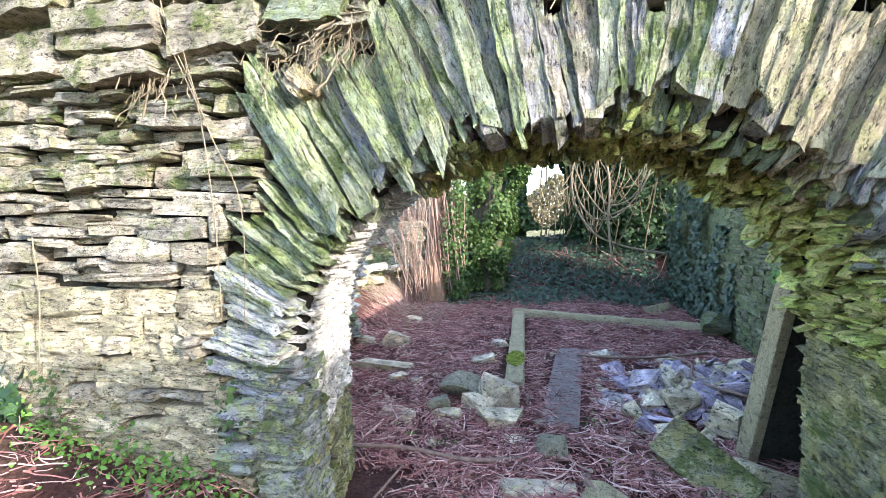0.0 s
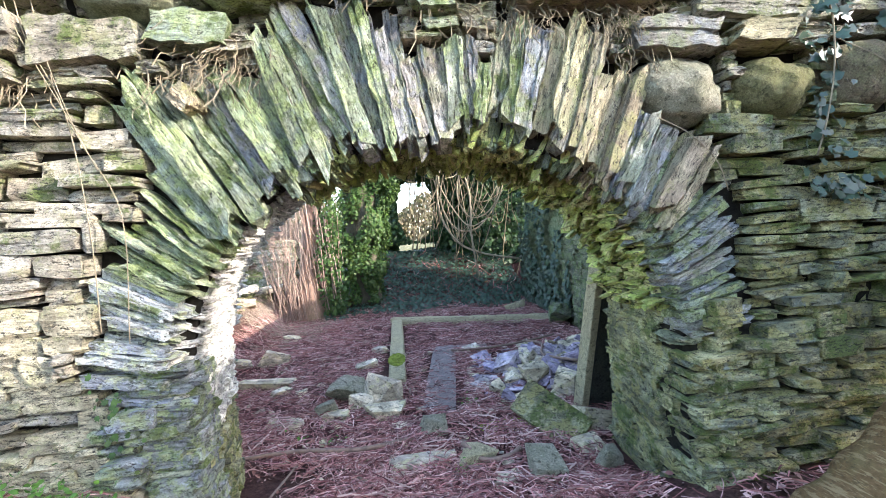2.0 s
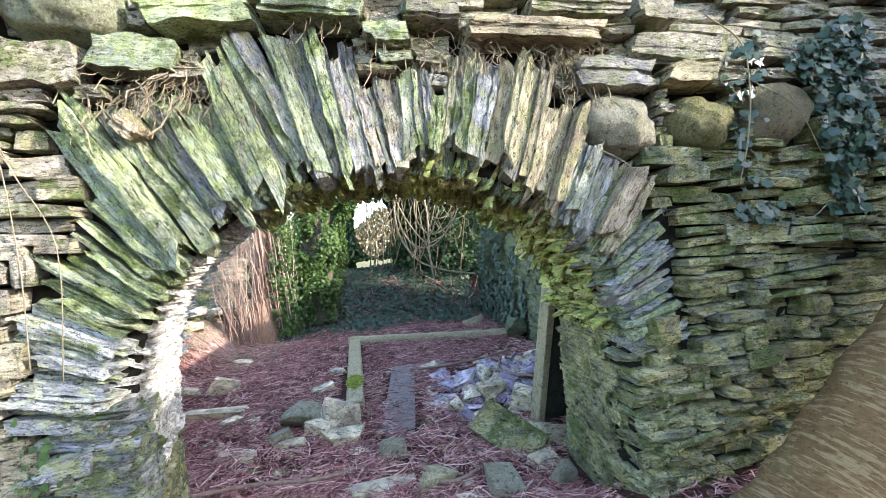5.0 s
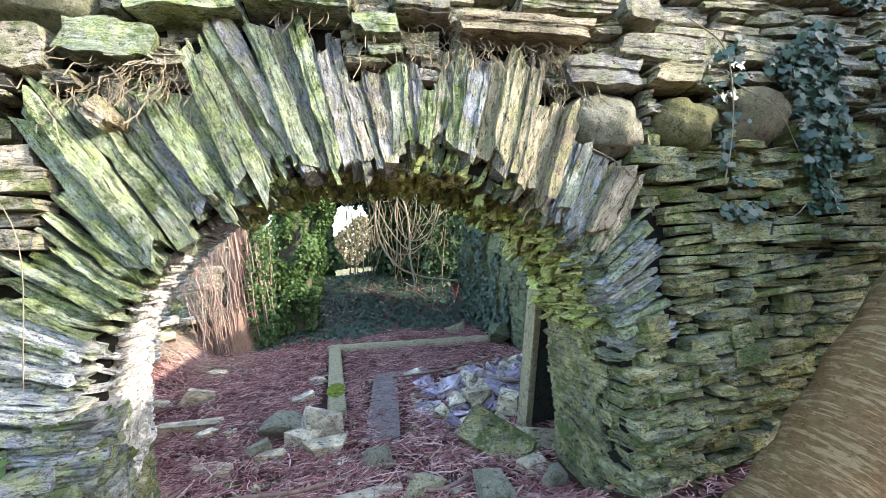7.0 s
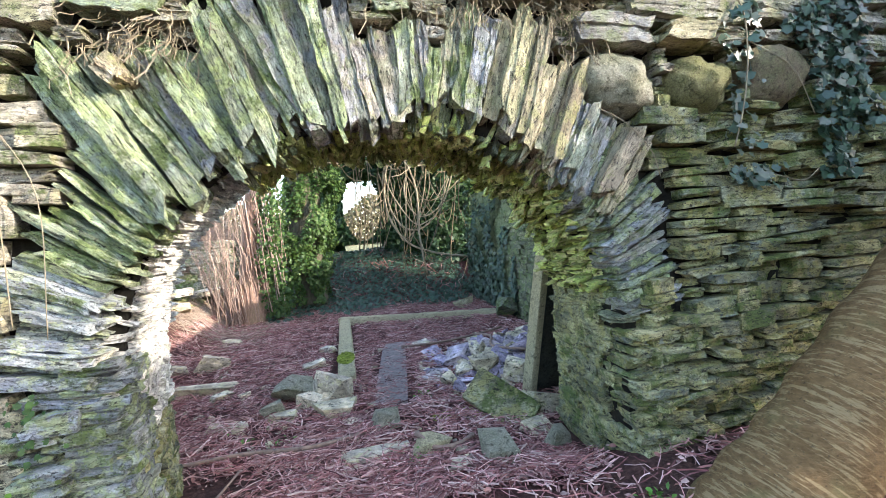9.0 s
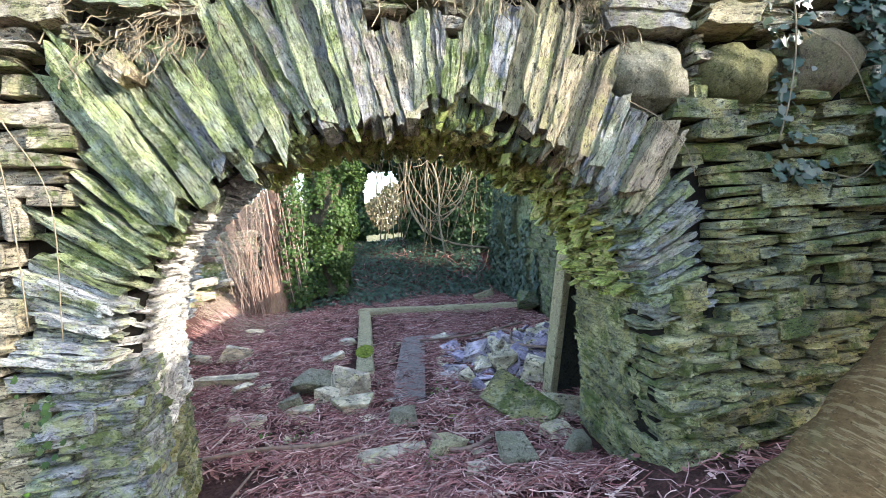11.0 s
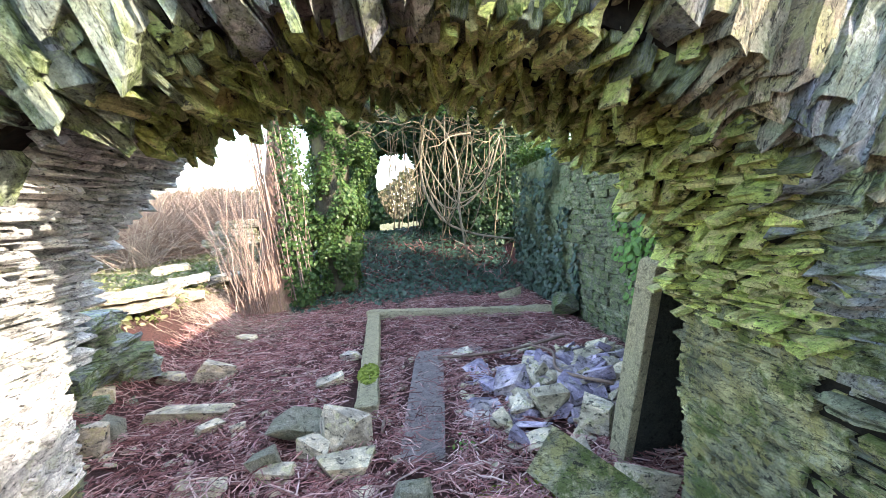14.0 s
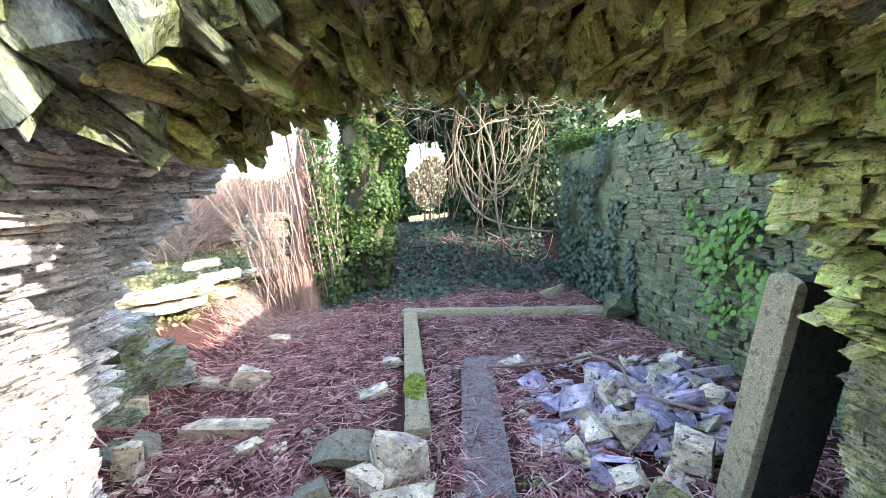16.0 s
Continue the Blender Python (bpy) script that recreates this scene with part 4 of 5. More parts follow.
FALLEN = (
    ("pale angular stone lying on the litter", -1.95, 3.30, 0.42, 0.30, 0.22, 20, 1, 0, 14),
    ("long flat weathered stone lying on the litter", -1.83, 2.48, 0.72, 0.26, 0.17, -4, 2, 0, 4),
    ("flat pinkish stone on the floor", -1.33, 1.50, 0.31, 0.15, 0.06, -4, 3, 0, 3),
    ("large pale block beside the kerb", -0.58, 1.84, 0.37, 0.32, 0.26, 25, 4, 10, 14),
    ("speckled granite boulder among the fallen stones", -0.93, 1.92, 0.36, 0.30, 0.26, 10, 5, 0, 0),
    ("split slate block with a dark face", -0.76, 1.68, 0.27, 0.19, 0.16, -38, 6, 8, 12),
    ("small blue-grey stone on the floor", -0.95, 1.55, 0.22, 0.14, 0.11, -12, 7, 6, 4),
    ("yellow lichened stone on the floor", -1.04, 1.64, 0.20, 0.14, 0.14, 10, 30, 0, -6),
    ("flat slate on the floor", -0.56, 1.50, 0.34, 0.20, 0.11, 12, 8, 0, 2),
    ("small slate chip on the floor", -0.44, 1.26, 0.13, 0.12, 0.05, 30, 9, 0, 5),
    ("mossy squared block on the slab's end", -0.21, 1.13, 0.21, 0.16, 0.14, 8, 10, 0, 4),
    ("broken tapering slate strip on the floor", -0.33, 0.74, 0.46, 0.15, 0.08, 9, 11, 0, 4),
    ("squared pale stone bar on the floor", 0.04, 0.74, 0.36, 0.17, 0.13, 14, 12, 0, -3),
    ("rough stone beside the standing slab", 0.86, 1.00, 0.25, 0.21, 0.20, 15, 14, 0, 6),
    ("grey slate on the floor by the jamb", 0.74, 0.74, 0.23, 0.18, 0.07, 30, 15, 4, 6),
    ("broad lichened stone on the floor by the jamb", 0.40, 0.47, 0.25, 0.26, 0.16, -12, 16, 10, 0),
    ("upright lichened slate against the jamb foot", 0.73, 0.46, 0.16, 0.12, 0.20, 10, 17, 14, 0),
    ("small flat slate in the litter", 0.16, 0.46, 0.18, 0.12, 0.05, 5, 18, 0, 3),
    ("pale stone half buried near the rubble", -2.38, 3.30, 0.32, 0.20, 0.12, 15, 19, 0, 4),
    ("pale stone half buried in the litter", -1.57, 2.18, 0.19, 0.14, 0.10, 50, 20, 4, 0),
    ("small stone in the litter", -1.36, 2.14, 0.14, 0.11, 0.08, 10, 21, 0, 0),
    ("flat stone half buried in the litter", -3.00, 5.12, 0.60, 0.26, 0.17, 5, 22, 0, 4),
    ("flat stone half buried in the litter", -2.10, 4.56, 0.32, 0.2, 0.10, -10, 23, 0, 4),
    ("low pale stone in the litter beside the kerb", -0.84, 2.76, 0.28, 0.2, 0.13, 30, 24, 0, 6),
    ("small pale stone beside the kerb", -0.74, 3.42, 0.22, 0.15, 0.13, -20, 25, 0, 0),
    ("squared yellowish block beyond the kerb", 1.48, 5.50, 0.46, 0.24, 0.17, 14, 26, 0, -5),
    ("rounded stone at the foot of the side wall", 1.78, 4.12, 0.32, 0.32, 0.38, 0, 27, 0, 0),
    ("pale stone at the stacked wall's foot", -2.58, 2.66, 0.26, 0.22, 0.15, 30, 28, 0, 10),
    ("upright greenish stone at the jamb foot", -2.20, 2.06, 0.18, 0.15, 0.26, 0, 29, 0, 8),
    ("mossy stone at the jamb foot", -2.24, 2.28, 0.22, 0.20, 0.18, 0, 31, 0, 0),
)
for label, x, y, sx, sy, sz, rz, seed, rx, ry in FALLEN:
    special = M_BOULDER if "granite" in label or "lichened" in label or "mossy" in label else (M_CONCRETE if "yellowish" in label or "bar" in label else M_INNER if "rounded" in label else None)
    fallen(label, x, y, sx, sy, sz, rz, seed, special, rx, ry)
tilted = tagged(part("tilted_slab", hull_bm((0.50, 0.26, 0.085), random.Random(40), 0.16, 0.05, 2), M_RIGHT), "large green slate slab tilted against the stones", "slab")
tilted.matrix_basis = pose(0.58, 0.98, 0.12, 54, 0, -14) @ Matrix.Rotation(radians(-36), 4, "Z")

# the heap of purple-grey slate beside the standing slab
rng = random.Random(77)
heap_label = "broken purple-grey slate in the rubble heap"
for i in range(330):
    u, v = rng.gauss(0, 1), rng.gauss(0, 1)
    x, y = 0.98 + 0.40 * u, 2.02 + 0.46 * v
    if not (0.30 < x < 1.80 and 1.20 < y < 3.3) or (y < 1.55 and x > 0.85):
        continue
    mound = 0.24 * math.exp(-((x - 1.35) ** 2 / 0.16 + (y - 2.3) ** 2 / 0.5)) + 0.05 * math.exp(-((x - 0.8) ** 2 / 0.2 + (y - 2.0) ** 2 / 0.3))
    s = rng.uniform(0.06, 0.14) if rng.random() < 0.6 else rng.uniform(0.14, 0.30)
    fallen(heap_label, x, y, s, s * rng.uniform(0.45, 0.9), s * rng.uniform(0.14, 0.4), rng.uniform(0, 180), 200 + i % 40, M_PURPLE if rng.random() < 0.6 else None, rng.uniform(-32, 32), rng.uniform(-32, 32), mound * rng.uniform(0.6, 1.05), "rubble_slate", 0.12)
for label, x, y, sx, sy, sz, rz, seed in (("large purple-grey slate in the rubble heap", 0.52, 2.16, 0.34, 0.26, 0.15, -12, 301), ("pale squared stone in the rubble heap", 0.70, 1.79, 0.27, 0.22, 0.17, 14, 302),
                                          ("large split slate leaning on the heap", 1.30, 2.36, 0.42, 0.15, 0.32, 20, 303), ("dark-edged slate block in the rubble heap", 0.90, 1.52, 0.22, 0.2, 0.2, 50, 304),
                                          ("broad blue-grey slate in the rubble heap", 0.93, 1.94, 0.28, 0.22, 0.16, 35, 305), ("white chalky stone at the heap's edge", 0.38, 1.76, 0.15, 0.12, 0.12, 10, 306),
                                          ("flat tan slate at the heap's edge", 0.55, 1.52, 0.22, 0.15, 0.07, 5, 307), ("tan stone beyond the heap", 0.94, 3.03, 0.18, 0.13, 0.09, 10, 308),
                                          ("flat pinkish slate on the strip's end", 0.28, 3.14, 0.34, 0.15, 0.05, 4, 309), ("flat pale slate by the tilted slab", 0.70, 1.36, 0.22, 0.14, 0.07, 12, 310)):
    fallen(label, x, y, sx, sy, sz, rz, seed, M_PURPLE if "grey" in label else None, 8, -10, 0.07 if "in the" in label else 0.02, "rubble_slate", 0.08)
# small chips scattered on the floor
for i in range(290):
    x, y = rng.uniform(-2.2, 0.3), rng.uniform(0.3, 3.4)
    if rng.random() < 0.35:
        x, y = rng.uniform(0.2, 1.6), rng.uniform(1.3, 3.2)
    s = rng.uniform(0.03, 0.10)
    fallen("small stone chip scattered on the litter", x, y, s, s * 0.7, s * 0.4, rng.uniform(0, 180), 500 + i % 12, None, rng.uniform(-15, 15), rng.uniform(-15, 15), 0.006, "stone_chip")

# ---- the low broken wall on the left: stacked slabs ----
rng = random.Random(31)
for lvl in range(7):
    for k in range(7):
        sx = rng.uniform(0.30, 0.62)
        x = -2.72 - 0.02 * lvl + rng.uniform(-0.10, 0.12)
        y = 3.16 - 0.03 * lvl - 0.31 * k + rng.uniform(-0.06, 0.06)
        thick = rng.uniform(0.08, 0.15)
        ob = tagged(part("stacked_slab", slab_bm((sx * 1.15, sx * rng.uniform(0.55, 0.85), thick), rng, 3, 0.05, 0.02), M_JAMB if rng.random() < 0.6 else M_INNER), "rough slate slab stacked in the low broken wall", "slab", "stacked slabs of the broken wall")
        ob.matrix_basis = pose(x, y, 0.05 + lvl * 0.115, rng.uniform(-7, 7), rng.uniform(-2, 10), rng.uniform(-30, 40))
for x, y, z, sx, sy in ((-3.0, 4.2, 0.76, 0.66, 0.5), (-3.42, 4.0, 0.74, 0.42, 0.4), (-3.05, 4.15, 0.64, 0.7, 0.5), (-3.35, 4.9, 0.66, 0.75, 0.5), (-3.2, 5.6, 0.70, 0.6, 0.4), (-2.95, 6.3, 0.62, 0.7, 0.4), (-3.6, 6.0, 0.85, 0.5, 0.35), (-3.3, 5.0, 0.62, 0.5, 0.3)):
    ob = tagged(part("stacked_slab", slab_bm((sx, sy, 0.09), rng, 3, 0.06, 0.02), M_SCREE), "broad pale slate slab lying on the low broken wall", "slab", "stacked slabs of the broken wall")
    ob.matrix_basis = pose(x, y, z, 3, -4, rng.uniform(0, 40))

# the stub of wall behind the dry stems
stub_label = "mossy squared stone in the stub of broken wall"
for i in range(14):
    ob = tagged(part("stub_stone", block_bm((rng.uniform(0.4, 0.6), 0.45, 0.15), 3, rng, 0.06, 0.12), M_TOP), stub_label, "stone", "stones of the broken wall stub")
    ob.matrix_basis = pose(-3.1 + rng.uniform(-0.12, 0.12) + 0.35 * (i % 2), 7.0, 0.55 + 0.15 * (i // 2), 0, 0, rng.uniform(-8, 8))

# ---- litter ----
rs = np.random.RandomState(9)


def litter_spot(r):
    while True:
        if r.random() < 0.12:
            x, y = r.uniform(-2.6, 2.4), r.uniform(-1.3, 0.4)
            if abs(x + 0.15) > 1.2 and y > -0.06:
                continue
        else:
            x, y = r.uniform(-2.7, 1.85), 0.1 + 6.6 * r.random() ** 1.35
            if y < 0.75 and not (-1.15 < x < 0.86):
                continue
        if noise.noise(Vector((x * 2.4, y * 2.4, 9))) + 0.6 * noise.noise(Vector((x * 7, y * 7, 4))) < -0.05 and r.random() < 0.62:
            continue
        if 0.5 < x < 1.9 and 1.5 < y < 2.9 and r.random() < 0.6:
            continue
        if -0.22 < x < 0.06 and 1.5 < y < 3.3 and r.random() < 0.8:
            continue
        if -0.68 < x < -0.42 and 2.25 < y < 5.1 and r.random() < 0.93:
            continue
        return x, y


def twig_lines(count, seed, length, radius, curl):
    r = random.Random(seed)
    lines = []
    for _ in range(count):
        x, y = litter_spot(r)
        a = r.uniform(0, math.pi)
        L = length * r.uniform(0.4, 1.6)
        bend = r.uniform(-curl, curl)
        lift = r.uniform(0.004, 0.05)
        pts = []
        for k in range(4):
            s = (k / 3 - 0.5) * L
            px, py = x + math.cos(a + bend * k / 3) * s, y + math.sin(a + bend * k / 3) * s
            if -0.05 < py < 0.80 and not (-1.1 < px < 0.84):
                break
            pts.append((px, py, ground_height(px, py) + lift + (0.02 * r.random())))
        if len(pts) == 4:
            lines.append((pts, radius * r.uniform(0.6, 1.5)))
    return lines


vs, fs = tubes(twig_lines(34000, 3, 0.11, 0.0023, 0.6), 3)
tagged(part_mesh("dead_stalk_litter", pydata("dead_stalk_litter", vs, fs), M_TWIG), "matted reddish-brown dead stalks covering the floor", "litter", kind="stuff")
vs, fs = tubes([line for line in twig_lines(4600, 8, 0.15, 0.0036, 0.3) if line[0][1][0] > -1.0 or line[0][1][1] > 0.6], 4)
tagged(part_mesh("broken_stalk_litter", pydata("broken_stalk_litter", vs, fs), M_STALK), "paler broken bracken stalks strewn over the floor", "litter", kind="stuff")
# pale straw added on the sun patch, to lighten the floor's colour there
rr = random.Random(14)
straw = []
for _ in range(5200):
    x, y = -2.45 + rr.gauss(0, 0.45), 5.55 + rr.gauss(0, 0.6)
    a, L = rr.uniform(0, math.pi), rr.uniform(0.06, 0.22)
    pts = [(x + math.cos(a) * L * q, y + math.sin(a) * L * q, ground_height(x + math.cos(a) * L * q, y + math.sin(a) * L * q) + rr.uniform(0.01, 0.05)) for q in (-0.5, 0.0, 0.5)]
    straw.append((pts, rr.uniform(0.0015, 0.0035)))
vs, fs = tubes(straw, 3)
tagged(part_mesh("straw_litter", pydata("straw_litter", vs, fs), M_STRAW), "pale dry straw that lightens the sunlit patch of floor", "litter", kind="stuff")
c, n, s = [], [], []
r = random.Random(4)
for _ in range(15000):
    x, y = litter_spot(r)
    c.append((x, y, ground_height(x, y) + r.uniform(0.004, 0.03)))
    n.append((r.gauss(0, 0.5), r.gauss(0, 0.5), 1))
    s.append(r.uniform(0.012, 0.045))
tagged(part_mesh("leaf_litter", leaf_mesh("leaf_litter", c, n, s, OVAL_SHAPE, 3), M_LITTER), "dry brown fallen leaves on the floor", "litter", kind="stuff")
for i in range(46):
    x, y = litter_spot(r)
    a, L = r.uniform(0, math.pi), r.uniform(0.3, 0.8)
    pts = []
    for k in range(5):
        q = (k / 4 - 0.5) * L
        px, py = x + math.cos(a) * q + r.uniform(-0.02, 0.02), y + math.sin(a) * q + r.uniform(-0.02, 0.02)
        if -0.08 < py < 0.84 and not (-1.05 < px < 0.8):
            py = -0.10 if py < 0.3 else 0.86
        pts.append((px, py, ground_height(px, py) + 0.02 + r.uniform(0, 0.02)))
    v, f = tube(curve_through(pts, 3), r.uniform(0.006, 0.012), 6)
    tagged(part_mesh("fallen_stick", pydata("fallen_stick", v, f, True), M_STEM if i % 3 else M_VINE), "dry bare stick lying on the litter", "stick", "fallen sticks")
for pts, rad in ((((-1.45, 0.95, 0.06), (-1.1, 1.0, 0.05), (-0.7, 0.92, 0.06), (-0.35, 1.02, 0.05)), 0.014), (((-0.05, 0.78, 0.10), (0.05, 0.66, 0.05), (0.2, 0.66, 0.05), (0.3, 0.72, 0.06)), 0.016),
                 (((-2.9, -0.45, 0.42), (-2.4, -0.4, 0.47), (-1.9, -0.42, 0.38), (-1.5, -0.36, 0.33), (-1.2, -0.4, 0.24)), 0.02), (((-2.5, -0.42, 0.45), (-2.35, -0.55, 0.40), (-2.3, -0.75, 0.34)), 0.016),
                 (((0.95, 2.95, 0.12), (1.0, 2.5, 0.2), (0.9, 2.1, 0.2), (1.1, 1.7, 0.24)), 0.012), (((0.1, 3.05, 0.06), (0.5, 2.95, 0.08), (0.9, 2.92, 0.12), (1.3, 2.98, 0.16)), 0.013)):
    v, f = tube(curve_through(pts, 5), rad, 7)
    tagged(part_mesh("fallen_stick", pydata("fallen_stick", v, f, True), M_STEM), "long dry bent stick lying on the ground", "stick", "fallen sticks")

# ---- foreground tree ----
tree = tagged(new("tree"), "smooth grey-brown tree trunk leaning beside the wall", "tree")
axis = curve_through([(0.93, -0.5, -0.15), (1.08, -0.5, 0.08), (1.24, -0.5, 0.26), (1.42, -0.5, 0.44), (1.67, -0.5, 0.70), (1.97, -0.52, 1.01), (2.4, -0.6, 1.5), (2.9, -0.85, 2.05), (3.4, -1.12, 2.5), (3.95, -1.2, 2.9), (4.5, -1.2, 3.2)], 6)
radii = [0.30 - 0.095 * min(1, i / 14) - 0.11 * max(0, (i - 14) / (len(axis) - 15)) + 0.008 * math.sin(i * 1.3) for i in range(len(axis))]
v, f = tube(axis, radii, 20)
part_mesh("trunk", pydata("trunk", v, f, True), M_BARK, tree)
rng = random.Random(17)
tips = []
# unseen limbs, aimed so that their leaves shade the wall, jamb and trunk
for i in range(44):
    if i % 4 == 0:
        p = axis[-3]
        goal = Vector((4.9 + rng.uniform(-0.3, 0.3), -3.15 + rng.uniform(-0.16, 0.14), 2.85 + rng.uniform(-0.8, 0.7)))
        pts = curve_through([p, (5.6, -1.6, 5.2), (5.5, -2.8, 5.4), goal], 4)
        tips += pts[-4:] * 2
    else:
        p = axis[rng.randint(34, len(axis) - 8)]
        goal = Vector((4.8 + rng.uniform(-0.8, 1.0), -1.6 + rng.uniform(-0.7, 0.7), 2.42 + rng.uniform(-0.5, 0.35)))
        if i % 4 == 1 and i < 40:
            goal = Vector((4.8 + rng.uniform(-0.4, 0.4), -2.4 + rng.uniform(-0.35, 0.3), 2.72 + rng.uniform(-0.45, 0.35)))
        elif i % 8 == 2:
            p = axis[-3]
            goal = Vector((5.0 + rng.uniform(-0.3, 0.5), -1.05 + rng.uniform(-0.25, 0.25), 3.5 + rng.uniform(-0.3, 0.4)))
        pts = curve_through([p, (p + goal) / 2 + Vector((rng.uniform(-0.3, 0.3), rng.uniform(-0.3, 0.3), 0.2)), goal], 4)
        tips += pts[3:] + (pts[-3:] if i % 4 == 1 else [])
    v, f = tube(pts, [max(0.012, 0.04 - 0.004 * k) for k in range(len(pts))], 6)
    part_mesh("limb", pydata("limb", v, f, True), M_BARK, tree)
c, n, s = [], [], []
for p in tips:
    for _ in range(165):
        q = p + Vector((rng.gauss(0, 0.28), rng.gauss(0, 0.16), rng.gauss(0, 0.22)))
        # along the sun onto the wall: leaves that would shade lit stone are dropped
        across, cast = q.x + q.y / 0.489, q.z + q.y * 0.876
        if across < -1.12 and cast > 0.85 or -1.12 <= across < 0.75 and cast > 0.92 + 0.44 * (across + 0.9) or 0.7 < across < 1.75 and cast > 1.75:
            continue
        if q.x > 3.4 and q.y > -3.6 and q.z > 1.2 and cast < 3.0:
            c.append(q), n.append((rng.gauss(0, 1), rng.gauss(0, 1), rng.gauss(0, 1))), s.append(rng.uniform(0.07, 0.13))
# added out-of-view crown that shapes the sunlight on the wall
part_mesh("crown", leaf_mesh("crown", c, n, s, IVY_SHAPE, 5), M_IVY, tree, "", "stuff")

# ---- ivy tree at the far left ----
def scatter(name, label, count, seed, place, size, material, shape=IVY_SHAPE, category="ivy"):
    """A mesh of leaves; place(r) gives a centre and a normal, or None."""
    r = random.Random(seed)
    c, n, s = [], [], []
    while len(c) < count:
        got = place(r)
        if got:
            c.append(got[0]), n.append(got[1]), s.append(r.uniform(*size))
    return tagged(part_mesh(name, leaf_mesh(name, c, n, s, shape, seed), material), label, category, kind="stuff")


ivy_tree = tagged(new("ivy_tree"), "old tree trunk with shredded bark and climbing ivy", "tree")
ivy_tree.location = (-2.0, 6.1, 0)
inv = ivy_tree.matrix_basis.inverted()
v, f = tube(curve_through([(-2.20, 6.15, -0.1), (-2.17, 6.12, 0.7), (-2.10, 6.12, 1.5), (-1.95, 6.15, 2.4), (-1.85, 6.2, 3.4), (-1.75, 6.3, 4.4)], 5), [0.34, 0.30, 0.27, 0.25, 0.24, 0.22, 0.16, 0.16, 0.155, 0.155, 0.15, 0.15, 0.15, 0.15, 0.15, 0.15, 0.14, 0.14, 0.14, 0.14, 0.13, 0.13, 0.12, 0.12, 0.12, 0.12], 14)
ob = part_mesh("trunk", pydata("trunk", v, f, True), M_SHRED, ivy_tree)
ob.matrix_basis = inv
rng = random.Random(41)
lines = []
for i in range(34):
    a = rng.uniform(-2.8, 0.2)
    r0 = rng.uniform(0.16, 0.32)
    x, y = -1.98 + rng.uniform(-0.2, 0.5), 6.0 - rng.uniform(0.0, 0.15)
    z0, z1 = rng.uniform(0.1, 1.6), rng.uniform(1.2, 3.4)
    if z1 < z0 + 0.3:
        z1 = z0 + 0.6
    pts = [(x + rng.uniform(-0.03, 0.03) - 0.03 * k, y + rng.uniform(-0.03, 0.03), z0 + (z1 - z0) * k / 5) for k in range(6)]
    lines.append((pts, rng.uniform(0.004, 0.014)))
v, f = tubes(lines, 5)
ob = part_mesh("loose_bark", pydata("loose_bark", v, f), M_STEM, ivy_tree, "hanging reddish bark strips", "stuff")
ob.matrix_basis = inv


def ivy_pillar(r):
    z = r.uniform(0.2, 3.6)
    a = r.uniform(0, 2 * math.pi)
    cx = -1.22 - 0.10 * math.sin(z * 2.0)
    lump = noise.noise(Vector((math.cos(a) * 1.4, math.sin(a) * 1.4, z * 1.7)))
    rx, ry = 0.50 + 0.30 * lump, 0.42 + 0.28 * lump
    if noise.noise(Vector((math.cos(a) * 2.5, math.sin(a) * 2.5 + 7, z * 2.6))) < -0.18:
        return None
    q = r.uniform(0.75, 1.08)
    return (cx + rx * q * math.cos(a), 6.75 + ry * q * math.sin(a), z), (math.cos(a) + r.gauss(0, 0.5), math.sin(a) + r.gauss(0, 0.5), 0.5 + r.gauss(0, 0.5))


v, f = tube(curve_through([(-1.2, 6.8, 0.0), (-1.25, 6.75, 1.2), (-1.2, 6.75, 2.4), (-1.25, 6.8, 3.9)], 5), 0.30, 12)
ob = part_mesh("stump", pydata("stump", v, f, True), M_DARKBARK, ivy_tree, "ivy-smothered dead stump")
ob.matrix_basis = inv
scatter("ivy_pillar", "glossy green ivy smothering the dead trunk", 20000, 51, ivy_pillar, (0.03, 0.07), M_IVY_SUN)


def ivy_on_trunk(r):
    z = 0.1 + 3.2 * r.random()
    return (-1.72 + r.gauss(0, 0.12) + 0.05 * math.sin(4 * z), 5.98 + r.gauss(0, 0.08), z), (r.gauss(0, 0.5), -1, 0.3 + r.gauss(0, 0.4))


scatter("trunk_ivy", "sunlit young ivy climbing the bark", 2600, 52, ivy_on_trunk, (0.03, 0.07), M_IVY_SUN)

# dry stems left of the trunk
rng = random.Random(61)
lines = []
for i in range(64):
    x0, y0 = -2.40 + rng.gauss(0, 0.15), 5.75 + rng.gauss(0, 0.12)
    lean = rng.uniform(-1.0, 0.25)
    h = rng.uniform(0.9, 2.5)
    sway = rng.uniform(0, 6)
    pts = [(x0 + lean * (k / 6) ** 1.8 * h * 0.5 + 0.06 * math.sin(sway + 0.9 * k) + rng.gauss(0, 0.018), y0 + 0.03 * math.cos(sway + 1.3 * k), 0.1 + h * k / 6) for k in range(7)]
    lines.append((pts, [rng.uniform(0.005, 0.011) * (1 - 0.11 * k) for k in range(7)]))
v, f = tubes(lines, 5)
tagged(part_mesh("dry_stems", pydata("dry_stems", v, f), M_STEM), "clump of tall dry reddish stems beside the trunk", "stems", kind="stuff")

# ---- far end: bank, thicket and vines ----
def far_gap(x, z):
    return ((x + 0.08) / 0.50) ** 2 + ((z - 2.15) / 0.88) ** 2 < 1


